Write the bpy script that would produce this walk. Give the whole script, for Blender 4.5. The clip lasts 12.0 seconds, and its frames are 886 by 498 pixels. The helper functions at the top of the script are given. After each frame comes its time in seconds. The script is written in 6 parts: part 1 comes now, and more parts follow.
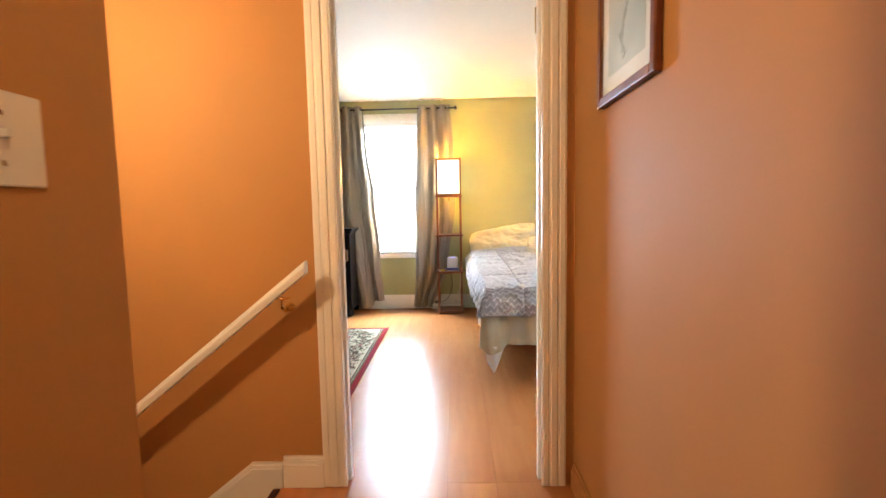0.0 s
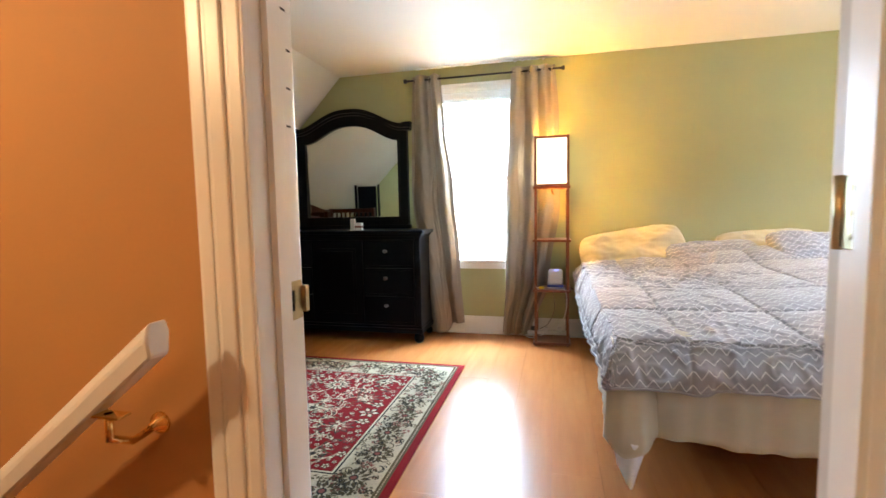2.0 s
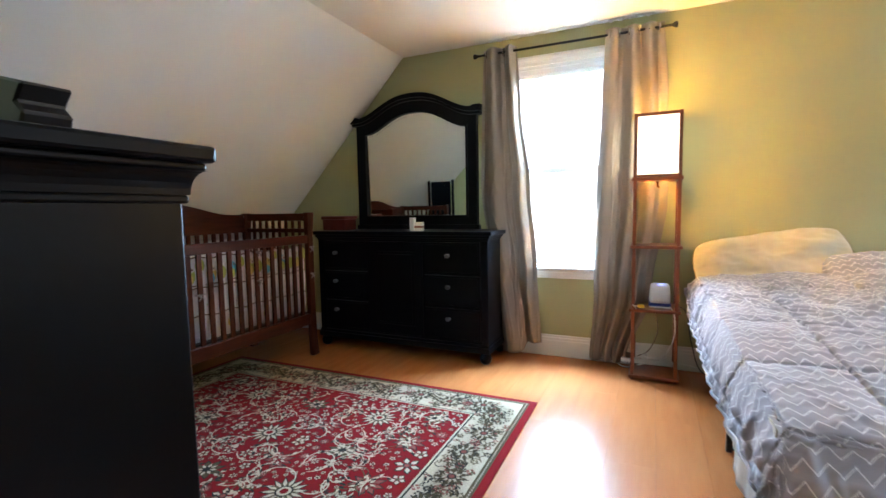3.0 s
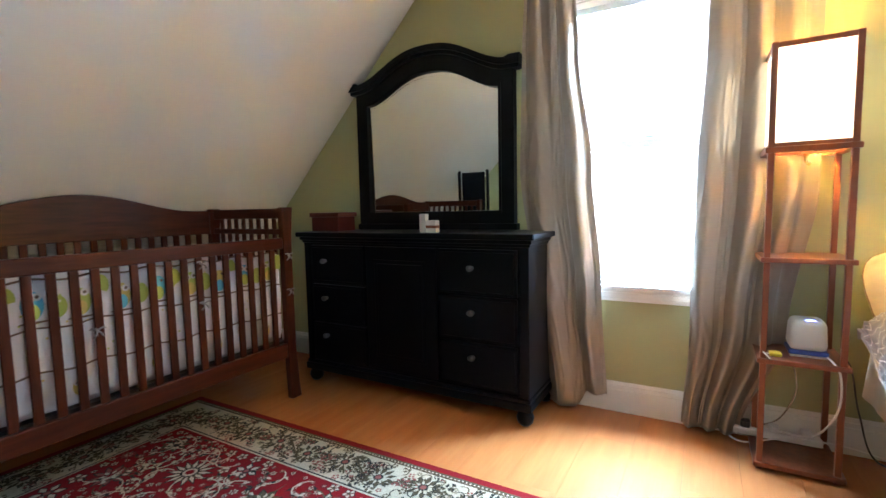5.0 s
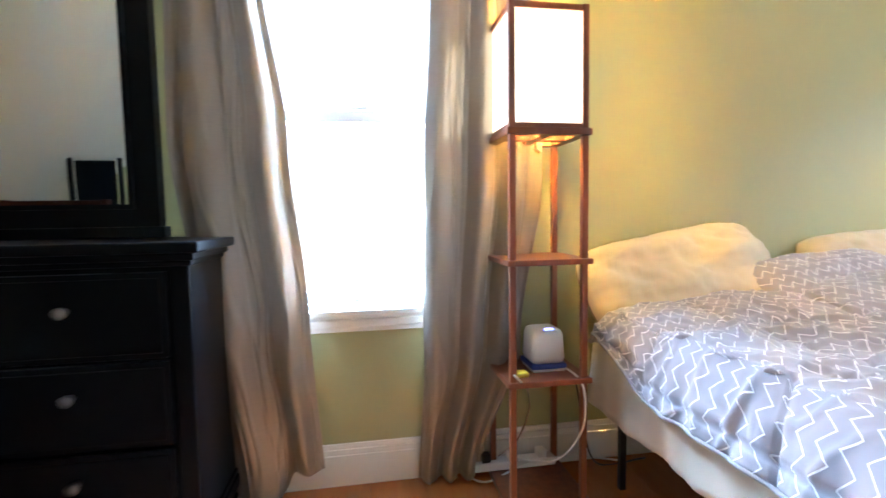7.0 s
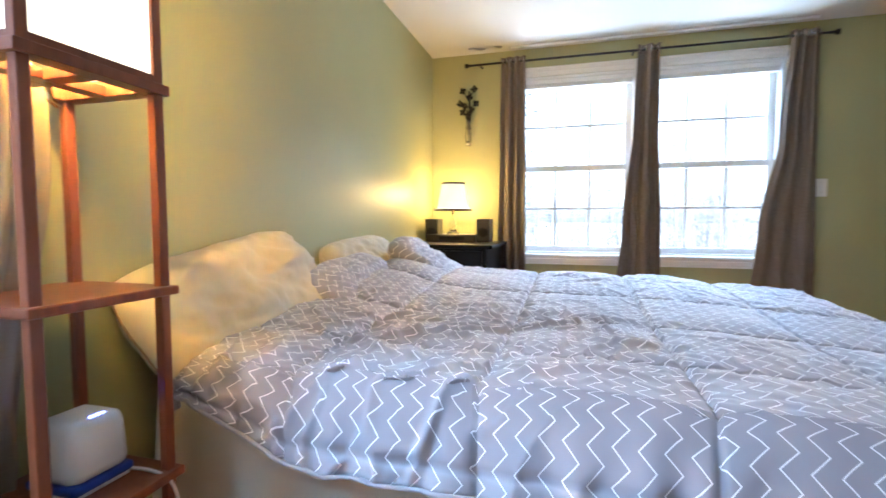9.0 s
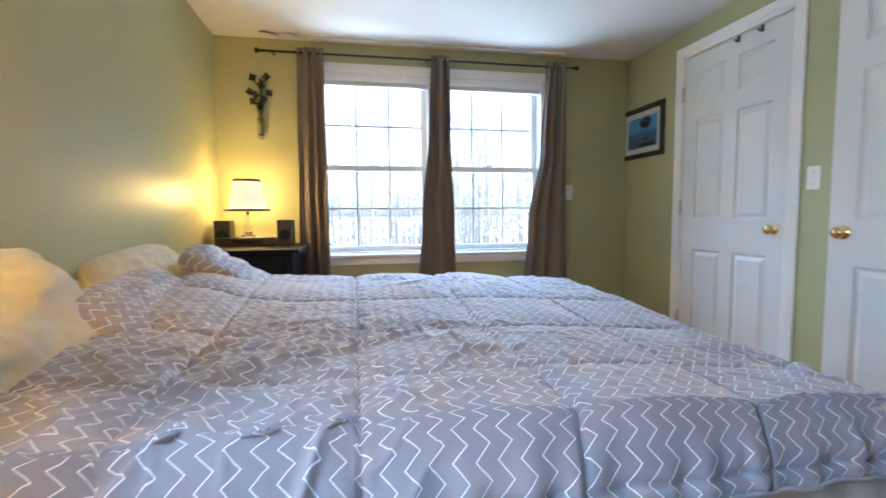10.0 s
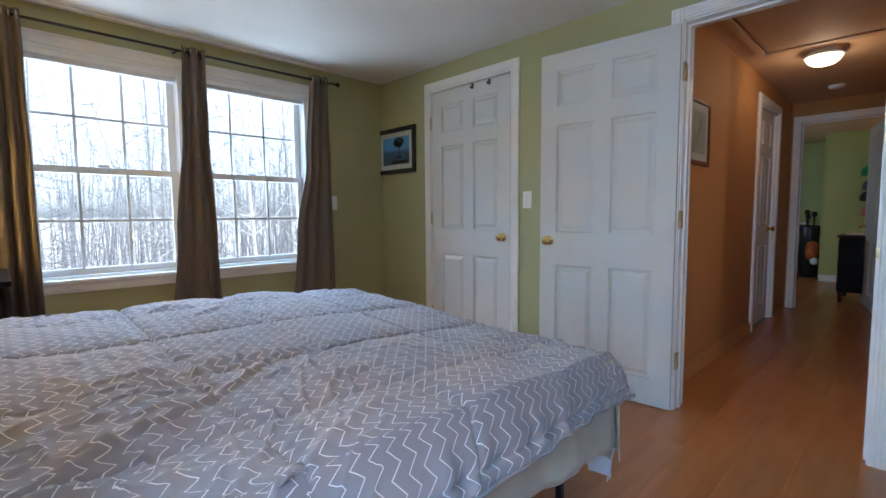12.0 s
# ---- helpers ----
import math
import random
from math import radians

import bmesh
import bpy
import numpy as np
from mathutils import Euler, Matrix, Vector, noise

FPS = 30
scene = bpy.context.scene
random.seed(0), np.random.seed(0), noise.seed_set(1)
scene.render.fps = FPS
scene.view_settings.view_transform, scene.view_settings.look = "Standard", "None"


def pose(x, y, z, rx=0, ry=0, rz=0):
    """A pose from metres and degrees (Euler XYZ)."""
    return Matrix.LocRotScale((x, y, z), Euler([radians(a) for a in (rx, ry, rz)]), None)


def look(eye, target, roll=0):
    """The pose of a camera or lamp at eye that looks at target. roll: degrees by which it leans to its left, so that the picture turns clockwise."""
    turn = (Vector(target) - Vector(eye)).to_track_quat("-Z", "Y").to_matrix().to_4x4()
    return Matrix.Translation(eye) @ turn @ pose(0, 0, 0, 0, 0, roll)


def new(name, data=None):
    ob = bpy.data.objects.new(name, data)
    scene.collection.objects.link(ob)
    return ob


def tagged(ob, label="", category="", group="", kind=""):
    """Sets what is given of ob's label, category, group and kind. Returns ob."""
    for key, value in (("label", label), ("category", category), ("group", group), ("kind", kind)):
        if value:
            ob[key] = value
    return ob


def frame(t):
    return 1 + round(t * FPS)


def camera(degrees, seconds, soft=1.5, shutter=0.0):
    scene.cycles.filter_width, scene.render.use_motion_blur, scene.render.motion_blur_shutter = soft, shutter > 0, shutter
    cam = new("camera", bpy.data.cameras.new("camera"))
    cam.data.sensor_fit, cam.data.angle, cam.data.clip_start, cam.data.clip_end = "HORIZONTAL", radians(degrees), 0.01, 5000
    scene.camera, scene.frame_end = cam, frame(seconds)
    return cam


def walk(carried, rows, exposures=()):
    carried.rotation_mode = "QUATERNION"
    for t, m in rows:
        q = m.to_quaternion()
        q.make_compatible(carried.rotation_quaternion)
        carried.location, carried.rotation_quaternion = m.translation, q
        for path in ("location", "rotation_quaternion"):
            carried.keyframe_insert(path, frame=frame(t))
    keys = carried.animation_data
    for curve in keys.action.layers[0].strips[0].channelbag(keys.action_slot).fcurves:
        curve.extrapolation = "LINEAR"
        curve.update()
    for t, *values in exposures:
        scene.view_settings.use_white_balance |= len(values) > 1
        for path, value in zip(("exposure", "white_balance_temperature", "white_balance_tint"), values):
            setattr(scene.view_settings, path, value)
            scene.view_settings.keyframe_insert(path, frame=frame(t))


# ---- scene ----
cam = camera(87.6, 12.0, shutter=0.3)
PATH = [
    (0, (1.873, 1.483, 1.082), (1.821, 3.475, 0.907), -1.1),
    (0.5, (1.866, 1.782, 1.065), (1.818, 3.774, 0.898), -0.9),
    (1, (1.872, 2.080, 1.055), (1.715, 4.066, 0.884), -1.0),
    (1.5, (1.861, 2.362, 1.046), (1.550, 4.331, 0.881), -0.8),
    (2, (1.847, 2.632, 1.041), (1.373, 4.568, 0.879), -1.1),
    (2.5, (1.865, 2.885, 1.044), (1.213, 4.769, 0.880), -1.3),
    (3, (1.800, 3.215, 1.045), (0.974, 5.029, 0.877), -1.0),
    (3.5, (1.733, 3.405, 1.058), (0.779, 5.155, 0.890), -1.3),
    (3.7, (1.719, 3.511, 1.060), (0.712, 5.230, 0.887), -1.4),
    (5.3, (1.430, 4.241, 1.010), (0.464, 5.984, 0.840), -1.0),
    (5.5, (1.385, 4.326, 1.005), (0.520, 6.121, 0.832), -1.1),
    (6, (1.290, 4.475, 0.965), (0.792, 6.408, 0.828), -1.0),
    (6.5, (1.262, 4.677, 0.972), (1.176, 6.667, 0.788), -0.6),
    (7, (1.258, 4.831, 0.952), (1.589, 6.798, 0.812), -0.9),
    (9, (1.193, 5.385, 0.945), (3.115, 5.924, 0.827), -0.0),
    (9.5, (1.210, 5.526, 0.951), (3.206, 5.558, 0.823), -0.4),
    (10, (1.261, 5.555, 0.989), (3.219, 5.175, 0.843), -0.4),
    (10.5, (1.331, 5.665, 1.025), (3.153, 4.856, 0.873), -0.2),
    (11, (1.381, 5.830, 1.053), (3.019, 4.693, 0.899), -0.3),
    (11.5, (1.363, 5.892, 1.063), (2.875, 4.592, 0.911), -0.4),
    (12, (1.336, 5.914, 1.071), (2.760, 4.517, 0.918), -0.4),
]
EXPOSURES = [(0.0, 3.15, 6500, 10), (2.0, 2.85, 6300, 10), (3.5, 2.7, 5500, 10), (5.5, 3.05, 5600, 10), (7.0, 2.9, 5350, 10), (9.5, 2.2, 5150, 10), (10.5, 1.78, 5200, 10), (12.0, 1.42, 5300, 10)]
walk(cam, [(t, look(eye, target, roll)) for t, eye, target, roll in PATH], EXPOSURES)

# ---- world, sun and daylight ----
world = bpy.data.worlds.new("sky")
scene.world = world
world.use_nodes = True
wn = world.node_tree.nodes
sky = wn.new("ShaderNodeTexSky")
sky.sky_type = 'NISHITA'
sky.sun_disc = False
sky.sun_elevation = radians(54)
sky.sun_rotation = radians(236)
sky.air_density, sky.dust_density, sky.ozone_density = 1.0, 2.0, 0.6
wn["Background"].inputs["Strength"].default_value = 0.15
overcast = wn.new("ShaderNodeHueSaturation")
overcast.inputs["Saturation"].default_value, overcast.inputs["Value"].default_value = 0.30, 1.15
world.node_tree.links.new(sky.outputs[0], overcast.inputs["Color"])
world.node_tree.links.new(overcast.outputs[0], wn["Background"].inputs["Color"])
sun_data = bpy.data.lights.new("sun", 'SUN')
sun_data.energy, sun_data.angle, sun_data.color = 3.2, radians(12), (1.0, 0.97, 0.92)
sun = new("sun", sun_data)
sun.matrix_world = look((0, 0, 10), (6, 4, 0))


def lamp_area(name, loc, target, sx, sy, power, color):
    d = bpy.data.lights.new(name, 'AREA')
    d.shape, d.size, d.size_y, d.energy, d.color = 'RECTANGLE', sx, sy, power, color
    ob = new(name, d)
    ob.matrix_world = look(loc, target)
    return ob


def lamp_point(name, loc, power, color, r=0.04):
    d = bpy.data.lights.new(name, 'POINT')
    d.energy, d.color, d.shadow_soft_size = power, color, r
    ob = new(name, d)
    ob.location = loc
    return ob


DAY = (0.60, 0.79, 1.0)
WARM = (1.0, 0.62, 0.24)
lamp_area("daylight_north", (1.25, 6.92, 1.36), (1.25, 3.8, 0.3), 1.10, 1.60, 22, DAY).data.spread = radians(120)
lamp_area("daylight_north_high", (0.7, 8.1, 4.3), (1.3, 6.0, 0.5), 6.0, 2.0, 1050, DAY)
lamp_area("daylight_east_high", (6.6, 5.0, 3.3), (4.7, 5.0, 1.3), 3.2, 1.6, 210, DAY)
lamp_area("daylight_ground_east", (6.4, 4.95, -0.35), (4.4, 4.95, 2.1), 3.2, 1.2, 50, (0.80, 0.92, 1.0))
# fill for the far room, through an added side opening out of view
lamp_area("daylight_far_room", (3.94, -2.2, 1.5), (0, -2.4, 1.0), 0.9, 1.2, 1.3, DAY)
lamp_point("bulb_floor_lamp", (1.818, 6.30, 1.38), 11, (1.0, 0.49, 0.08), 0.05)
lamp_point("bulb_table_lamp", (4.48, 6.23, 1.14), 4.0, (1.0, 0.58, 0.16), 0.03)
lamp_point("bulb_hall", (1.855, 1.52, 2.09), 1.3, (1.0, 0.66, 0.33), 0.06)
lamp_point("bulb_stair_sconce", (0.60, 2.37, 1.70), 5.5, (1.0, 0.68, 0.36), 0.04)

# ---- materials ----


class Net:
    """A small helper to write node maths."""

    def __init__(self, name):
        self.m = bpy.data.materials.new(name)
        self.m.use_nodes = True
        self.t = self.m.node_tree
        self.b = self.t.nodes["Principled BSDF"]

    def put(self, socket, v):
        if isinstance(v, bpy.types.NodeSocket):
            self.t.links.new(v, socket)
        elif isinstance(v, (tuple, list)) and len(v) == 3 and socket.type == 'RGBA':
            socket.default_value = (*v, 1)
        else:
            socket.default_value = v

    def node(self, kind, out=0, operation="", **ins):
        n = self.t.nodes.new(kind)
        if operation:
            n.operation = operation
        for k, v in ins.items():
            self.put(n.inputs[int(k[1:])] if k[0] == "i" and k[1:].isdigit() else n.inputs[k], v)
        return n.outputs[out]

    def math(self, op, a, b=0.0, c=0.0):
        return self.node("ShaderNodeMath", operation=op, i0=a, i1=b, i2=c)

    def mix(self, f, a, b, kind='MIX'):
        n = self.t.nodes.new("ShaderNodeMix")
        n.data_type, n.blend_type = 'RGBA', kind
        self.put(n.inputs[0], f)
        self.put(n.inputs[6], a)
        self.put(n.inputs[7], b)
        return n.outputs[2]

    def ramp(self, v, lo, hi):
        return self.node("ShaderNodeMapRange", Value=v, i1=lo, i2=hi, i3=0.0, i4=1.0)

    def coords(self, which="Object"):
        n = self.t.nodes.new("ShaderNodeTexCoord")
        return n.outputs[which]

    def scaled(self, v, s):
        return self.node("ShaderNodeMapping", Vector=v, Scale=s)

    def noise(self, v, scale, detail=3.0, rough=0.5):
        return self.node("ShaderNodeTexNoise", Vector=v, Scale=scale, Detail=detail, Roughness=rough)

    def bump(self, h, strength, dist=0.01):
        self.put(self.b.inputs["Normal"], self.node("ShaderNodeBump", Strength=strength, Distance=dist, Height=h))

    def done(self, color, rough=0.5, metal=0.0, **more):
        self.put(self.b.inputs["Base Color"], color)
        self.put(self.b.inputs["Roughness"], rough)
        self.put(self.b.inputs["Metallic"], metal)
        for k, v in more.items():
            self.put(self.b.inputs[k.replace("_", " ")], v)
        return self.m


def shade(c, k):
    return tuple(min(1.0, q * k) for q in c)


def painted(name, color, rough=0.5, metal=0.0, vary=0.10, scale=3.0, fine=60.0, bump=0.15, dist=0.002, **more):
    n = Net(name)
    v = n.coords()
    big, small = n.noise(v, scale, 3), n.noise(v, fine, 4)
    c = n.mix(n.ramp(big, 0.3, 0.7), shade(color, 1 - vary), shade(color, 1 + vary))
    c = n.mix(n.math('MULTIPLY', n.ramp(small, 0.4, 0.8), vary), c, shade(color, 0.6))
    n.bump(small, bump, dist)
    r = n.math('ADD', rough - 0.04, n.math('MULTIPLY', big, 0.08))
    return n.done(c, r, metal, **more)


def wooden(name, dark, light, rough=0.35, along=(1.2, 14, 14), bump=0.1, coat=0.0, spec=0.5):
    n = Net(name)
    v = n.coords()
    rnd = n.node("ShaderNodeObjectInfo", 5)
    moved = n.node("ShaderNodeVectorMath", operation='ADD', i0=v, i1=n.node("ShaderNodeCombineXYZ", X=n.math('MULTIPLY', rnd, 37.0), Y=n.math('MULTIPLY', rnd, 11.0)))
    g = n.noise(n.scaled(moved, along), 3.0, 6, 0.62)
    fine = n.noise(n.scaled(moved, tuple(q * 6 for q in along)), 4.0, 3, 0.6)
    c = n.mix(n.ramp(g, 0.3, 0.72), dark, light)
    c = n.mix(n.math('MULTIPLY', n.ramp(fine, 0.5, 0.75), 0.28), c, shade(dark, 0.7))
    c = n.mix(n.math('MULTIPLY', rnd, 0.25), c, shade(light, 0.82))
    n.bump(fine, bump, 0.001)
    return n.done(c, rough, 0.0, Coat_Weight=coat, Specular_IOR_Level=spec)


M = {}
M["green"] = painted("green_wall_paint", (0.39, 0.388, 0.195), 0.45, vary=0.05, scale=1.5, fine=220, bump=0.12)
M["orange"] = painted("orange_wall_paint", (0.46, 0.238, 0.090), 0.68, vary=0.05, scale=1.3, fine=220, bump=0.12, Specular_IOR_Level=0.25)
M["lime"] = painted("lime_wall_paint", (0.42, 0.46, 0.16), 0.5, vary=0.05, scale=1.5, fine=220)
M["ceiling"] = painted("ceiling_paint", (0.65, 0.63, 0.585), 0.75, vary=0.04, scale=1.2, fine=120, bump=0.2)
# even warm tan, more orange than the bedroom ceiling
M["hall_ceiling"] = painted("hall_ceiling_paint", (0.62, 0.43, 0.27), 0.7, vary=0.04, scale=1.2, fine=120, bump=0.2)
M["white"] = painted("white_trim_paint", (0.80, 0.79, 0.75), 0.34, vary=0.03, scale=4, fine=90, bump=0.03)
M["door"] = painted("white_door_paint", (0.65, 0.645, 0.605), 0.38, vary=0.03, scale=3, fine=90, bump=0.15)
M["vinyl"] = painted("white_window_vinyl", (0.82, 0.83, 0.83), 0.3, vary=0.02, scale=5, fine=80, bump=0.05)
M["black"] = painted("black_furniture_lacquer", (0.0024, 0.0034, 0.0058), 0.33, vary=0.25, scale=4, fine=70, bump=0.03, Specular_IOR_Level=0.12)
M["blackmetal"] = painted("black_metal", (0.012, 0.012, 0.013), 0.4, 0.3, vary=0.2)
M["plastic"] = painted("black_plastic", (0.014, 0.014, 0.016), 0.35, vary=0.2)
M["cherry"] = wooden("cherry_wood", (0.030, 0.0060, 0.0022), (0.085, 0.019, 0.007), 0.36, (14, 14, 1.4), spec=0.16)
M["cherryh"] = wooden("cherry_wood_level", (0.026, 0.0055, 0.0022), (0.078, 0.018, 0.007), 0.33, (3, 1.4, 14), spec=0.18)
M["lampwood"] = wooden("lamp_wood", (0.13, 0.034, 0.013), (0.25, 0.075, 0.028), 0.35, (14, 14, 1.2))
M["frame"] = wooden("frame_wood", (0.11, 0.030, 0.012), (0.21, 0.062, 0.024), 0.4, (8, 2, 8), spec=0.2)
M["chrome"] = painted("brushed_nickel", (0.62, 0.60, 0.57), 0.25, 1.0, vary=0.06)
M["pewter"] = painted("dark_pewter", (0.15, 0.145, 0.14), 0.35, 0.9, vary=0.2)
M["brass"] = painted("polished_brass", (0.83, 0.60, 0.26), 0.14, 1.0, vary=0.05)
M["oldbrass"] = painted("worn_brass", (0.50, 0.40, 0.22), 0.38, 0.9, vary=0.25, scale=30)
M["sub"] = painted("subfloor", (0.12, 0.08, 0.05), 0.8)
M["cream"] = painted("cream_cotton", (0.50, 0.46, 0.36), 0.85, vary=0.05, scale=8, fine=500, bump=0.25, Sheen_Weight=0.2)
M["pillow"] = painted("cream_pillow_cotton", (0.54, 0.48, 0.33), 0.8, vary=0.06, scale=9, fine=400, bump=0.2, Sheen_Weight=0.2)
M["seam"] = painted("brown_seam_thread", (0.22, 0.15, 0.09), 0.8)
M["whitecloth"] = painted("white_cotton", (0.72, 0.72, 0.76), 0.85, vary=0.05, scale=14, fine=400, bump=0.25)
M["tie"] = painted("grey_ribbon", (0.34, 0.34, 0.35), 0.7)
M["whiteplastic"] = painted("white_plastic", (0.78, 0.78, 0.78), 0.35, vary=0.02)
M["blue"] = painted("blue_plastic", (0.02, 0.06, 0.35), 0.35)
M["yellow"] = painted("yellow_plastic", (0.7, 0.55, 0.04), 0.4)
M["paper"] = painted("mat_paper", (0.72, 0.70, 0.66), 0.7, vary=0.03)
M["redwood"] = painted("red_lacquer_box", (0.085, 0.011, 0.009), 0.3, vary=0.25, scale=8)
M["dark"] = painted("near_black", (0.01, 0.01, 0.01), 0.9)
M["bark"] = painted("tree_bark", (0.28, 0.265, 0.26), 0.9, vary=0.35, scale=6, fine=40, bump=0.6, dist=0.02)
M["farbark"] = painted("hazy_far_bark", (0.20, 0.195, 0.205), 0.9, vary=0.3, scale=2, fine=20)
M["birch"] = painted("pale_birch_bark", (0.55, 0.52, 0.50), 0.8, vary=0.25, scale=9, fine=30, bump=0.4, dist=0.01)
M["needle"] = painted("pine_foliage", (0.10, 0.13, 0.09), 0.8, vary=0.3, scale=2, fine=10)
M["leaflitter"] = painted("leaf_litter_ground", (0.42, 0.385, 0.33), 0.95, vary=0.35, scale=0.7, fine=9, bump=0.6, dist=0.03)
M["siding"] = painted("outer_wall", (0.6, 0.6, 0.58), 0.7)


def floor_material():
    n = Net("laminate_oak_plank")
    v = n.coords()
    rnd = n.node("ShaderNodeObjectInfo", 5)
    moved = n.node("ShaderNodeVectorMath", operation='ADD', i0=v, i1=n.node("ShaderNodeCombineXYZ", X=n.math('MULTIPLY', rnd, 37.0), Y=n.math('MULTIPLY', rnd, 11.0), Z=n.math('MULTIPLY', rnd, 5.0)))
    g = n.noise(n.scaled(moved, (9, 0.9, 9)), 2.0, 4, 0.55)
    fine = n.noise(n.scaled(moved, (60, 2.5, 60)), 3.0, 3, 0.6)
    c = n.mix(g, (0.31, 0.100, 0.026), (0.51, 0.205, 0.065))
    c = n.mix(n.math('MULTIPLY', fine, 0.30), c, (0.26, 0.090, 0.027))
    c = n.mix(n.math('MULTIPLY', rnd, 0.14), c, (0.42, 0.185, 0.070))
    n.bump(fine, 0.03, 0.0005)
    return n.done(c, 0.27)


M["plank"] = floor_material()


def silky(name, color, light, rough=0.34, metal=0.35, through_light=0.16):
    """Woven satin: a soft sheen, and some daylight coming through the cloth."""
    n = Net(name)
    v = n.coords()
    weave = n.noise(n.scaled(v, (400, 400, 60)), 1.0, 2)
    slub = n.noise(n.scaled(v, (30, 30, 420)), 1.0, 3)
    c = n.mix(n.ramp(slub, 0.35, 0.7), color, light)
    n.bump(n.math('ADD', weave, slub), 0.06, 0.0006)
    n.done(c, rough, metal)
    tl = n.t.nodes.new("ShaderNodeBsdfTranslucent")
    n.put(tl.inputs["Color"], c)
    mx = n.t.nodes.new("ShaderNodeMixShader")
    mx.inputs[0].default_value = through_light
    n.t.links.new(n.b.outputs[0], mx.inputs[1])
    n.t.links.new(tl.outputs[0], mx.inputs[2])
    n.t.links.new(mx.outputs[0], n.t.nodes["Material Output"].inputs[0])
    return n.m


M["taupe"] = silky("taupe_satin", (0.33, 0.282, 0.235), (0.35, 0.30, 0.25), 0.30, 0.45)
M["brown"] = silky("brown_curtain", (0.15, 0.115, 0.088), (0.20, 0.158, 0.125), 0.5, 0.1, 0.05)


def chevron():
    n = Net("grey_chevron_duvet_cotton")
    uv = n.coords("UV")
    sep = n.t.nodes.new("ShaderNodeSeparateXYZ")
    n.put(sep.inputs[0], uv)
    u, w = sep.outputs[0], sep.outputs[1]
    zig = n.math('MULTIPLY', n.math('PINGPONG', u, 0.022), 1.25)
    f = n.math('FRACT', n.math('DIVIDE', n.math('ADD', w, zig), 0.041))
    d = n.math('ABSOLUTE', n.math('SUBTRACT', f, 0.5))
    line = n.math('SUBTRACT', 1.0, n.ramp(d, 0.028, 0.052))
    v = n.coords()
    tone = n.noise(v, 7.0, 3)
    weave = n.noise(v, 600.0, 2)
    base = n.mix(n.ramp(tone, 0.3, 0.7), (0.265, 0.255, 0.282), (0.325, 0.313, 0.342))
    c = n.mix(line, base, (0.83, 0.83, 0.85))
    n.bump(weave, 0.15, 0.001)
    return n.done(c, 0.75, 0.0, Sheen_Weight=0.25)


M["chevron"] = chevron()


def woven(name, color, vary=0.25):
    n = Net(name)
    v = n.coords()
    tuft = n.noise(v, 260.0, 3)
    big = n.noise(v, 6.0, 3)
    c = n.mix(n.ramp(tuft, 0.3, 0.7), shade(color, 1 - vary), shade(color, 1 + vary))
    c = n.mix(n.math('MULTIPLY', big, 0.25), c, shade(color, 0.6))
    n.bump(tuft, 0.6, 0.003)
    return n.done(c, 0.95, Specular_IOR_Level=0.08)


M["rugred"] = woven("rug_red_wool", (0.165, 0.0075, 0.010))
M["rugcream"] = woven("rug_cream_wool", (0.42, 0.36, 0.255))
M["rugolive"] = woven("rug_olive_wool", (0.078, 0.060, 0.032))
M["rugblack"] = woven("rug_black_wool", (0.025, 0.025, 0.022))
M["rugpink"] = woven("rug_rose_wool", (0.20, 0.065, 0.05))


def pane_glass():
    m = bpy.data.materials.new("clear_window_glass")
    m.use_nodes = True
    t = m.node_tree
    t.nodes.remove(t.nodes["Principled BSDF"])
    tr, gl, fr, mx = (t.nodes.new("ShaderNode" + k) for k in ("BsdfTransparent", "BsdfGlossy", "LayerWeight", "MixShader"))
    gl.inputs["Roughness"].default_value = 0.02
    fr.inputs[0].default_value = 0.12
    tr.inputs[0].default_value = (0.96, 0.98, 0.97, 1)
    pw = t.nodes.new("ShaderNodeMath")
    pw.operation = 'MULTIPLY_ADD'
    pw.inputs[1].default_value, pw.inputs[2].default_value = 0.35, 0.02
    t.links.new(fr.outputs["Facing"], pw.inputs[0])
    t.links.new(pw.outputs[0], mx.inputs[0])
    t.links.new(tr.outputs[0], mx.inputs[1])
    t.links.new(gl.outputs[0], mx.inputs[2])
    t.links.new(mx.outputs[0], t.nodes["Material Output"].inputs[0])
    return m


M["pane"] = pane_glass()
M["mirror"] = Net("silvered_mirror").done((0.74, 0.78, 0.71), 0.015, 1.0)
M["crystal"] = Net("clear_cut_glass").done((0.95, 0.95, 0.95), 0.03, 0.0, Transmission_Weight=1.0, IOR=1.45)


def glowing(name, color, power, base=(0.8, 0.75, 0.65)):
    n = Net(name)
    v = n.coords()
    weave = n.noise(v, 90.0, 2)
    c = n.mix(n.ramp(weave, 0.3, 0.7), shade(color, 0.94), color)
    return n.done(base, 0.8, 0.0, Emission_Color=c, Emission_Strength=power)


M["shade"] = glowing("lit_linen_shade", (1.0, 0.80, 0.50), 0.55)
M["shade2"] = glowing("lit_table_shade", (1.0, 0.74, 0.40), 0.22)
M["dome"] = glowing("lit_frosted_glass", (1.0, 0.80, 0.50), 1.3)
M["led"] = glowing("blue_indicator", (0.2, 0.25, 1.0), 2.0)

# ---- mesh helpers ----
ORG = {}


def root_of(ob):
    while ob.parent:
        ob = ob.parent
    return ob


def thing(name, loc, label, category, group="", kind=""):
    e = new(name)
    e.empty_display_size = 0.05
    e.location = loc
    ORG[e.name] = Vector(loc)
    return tagged(e, label, category, group, kind)


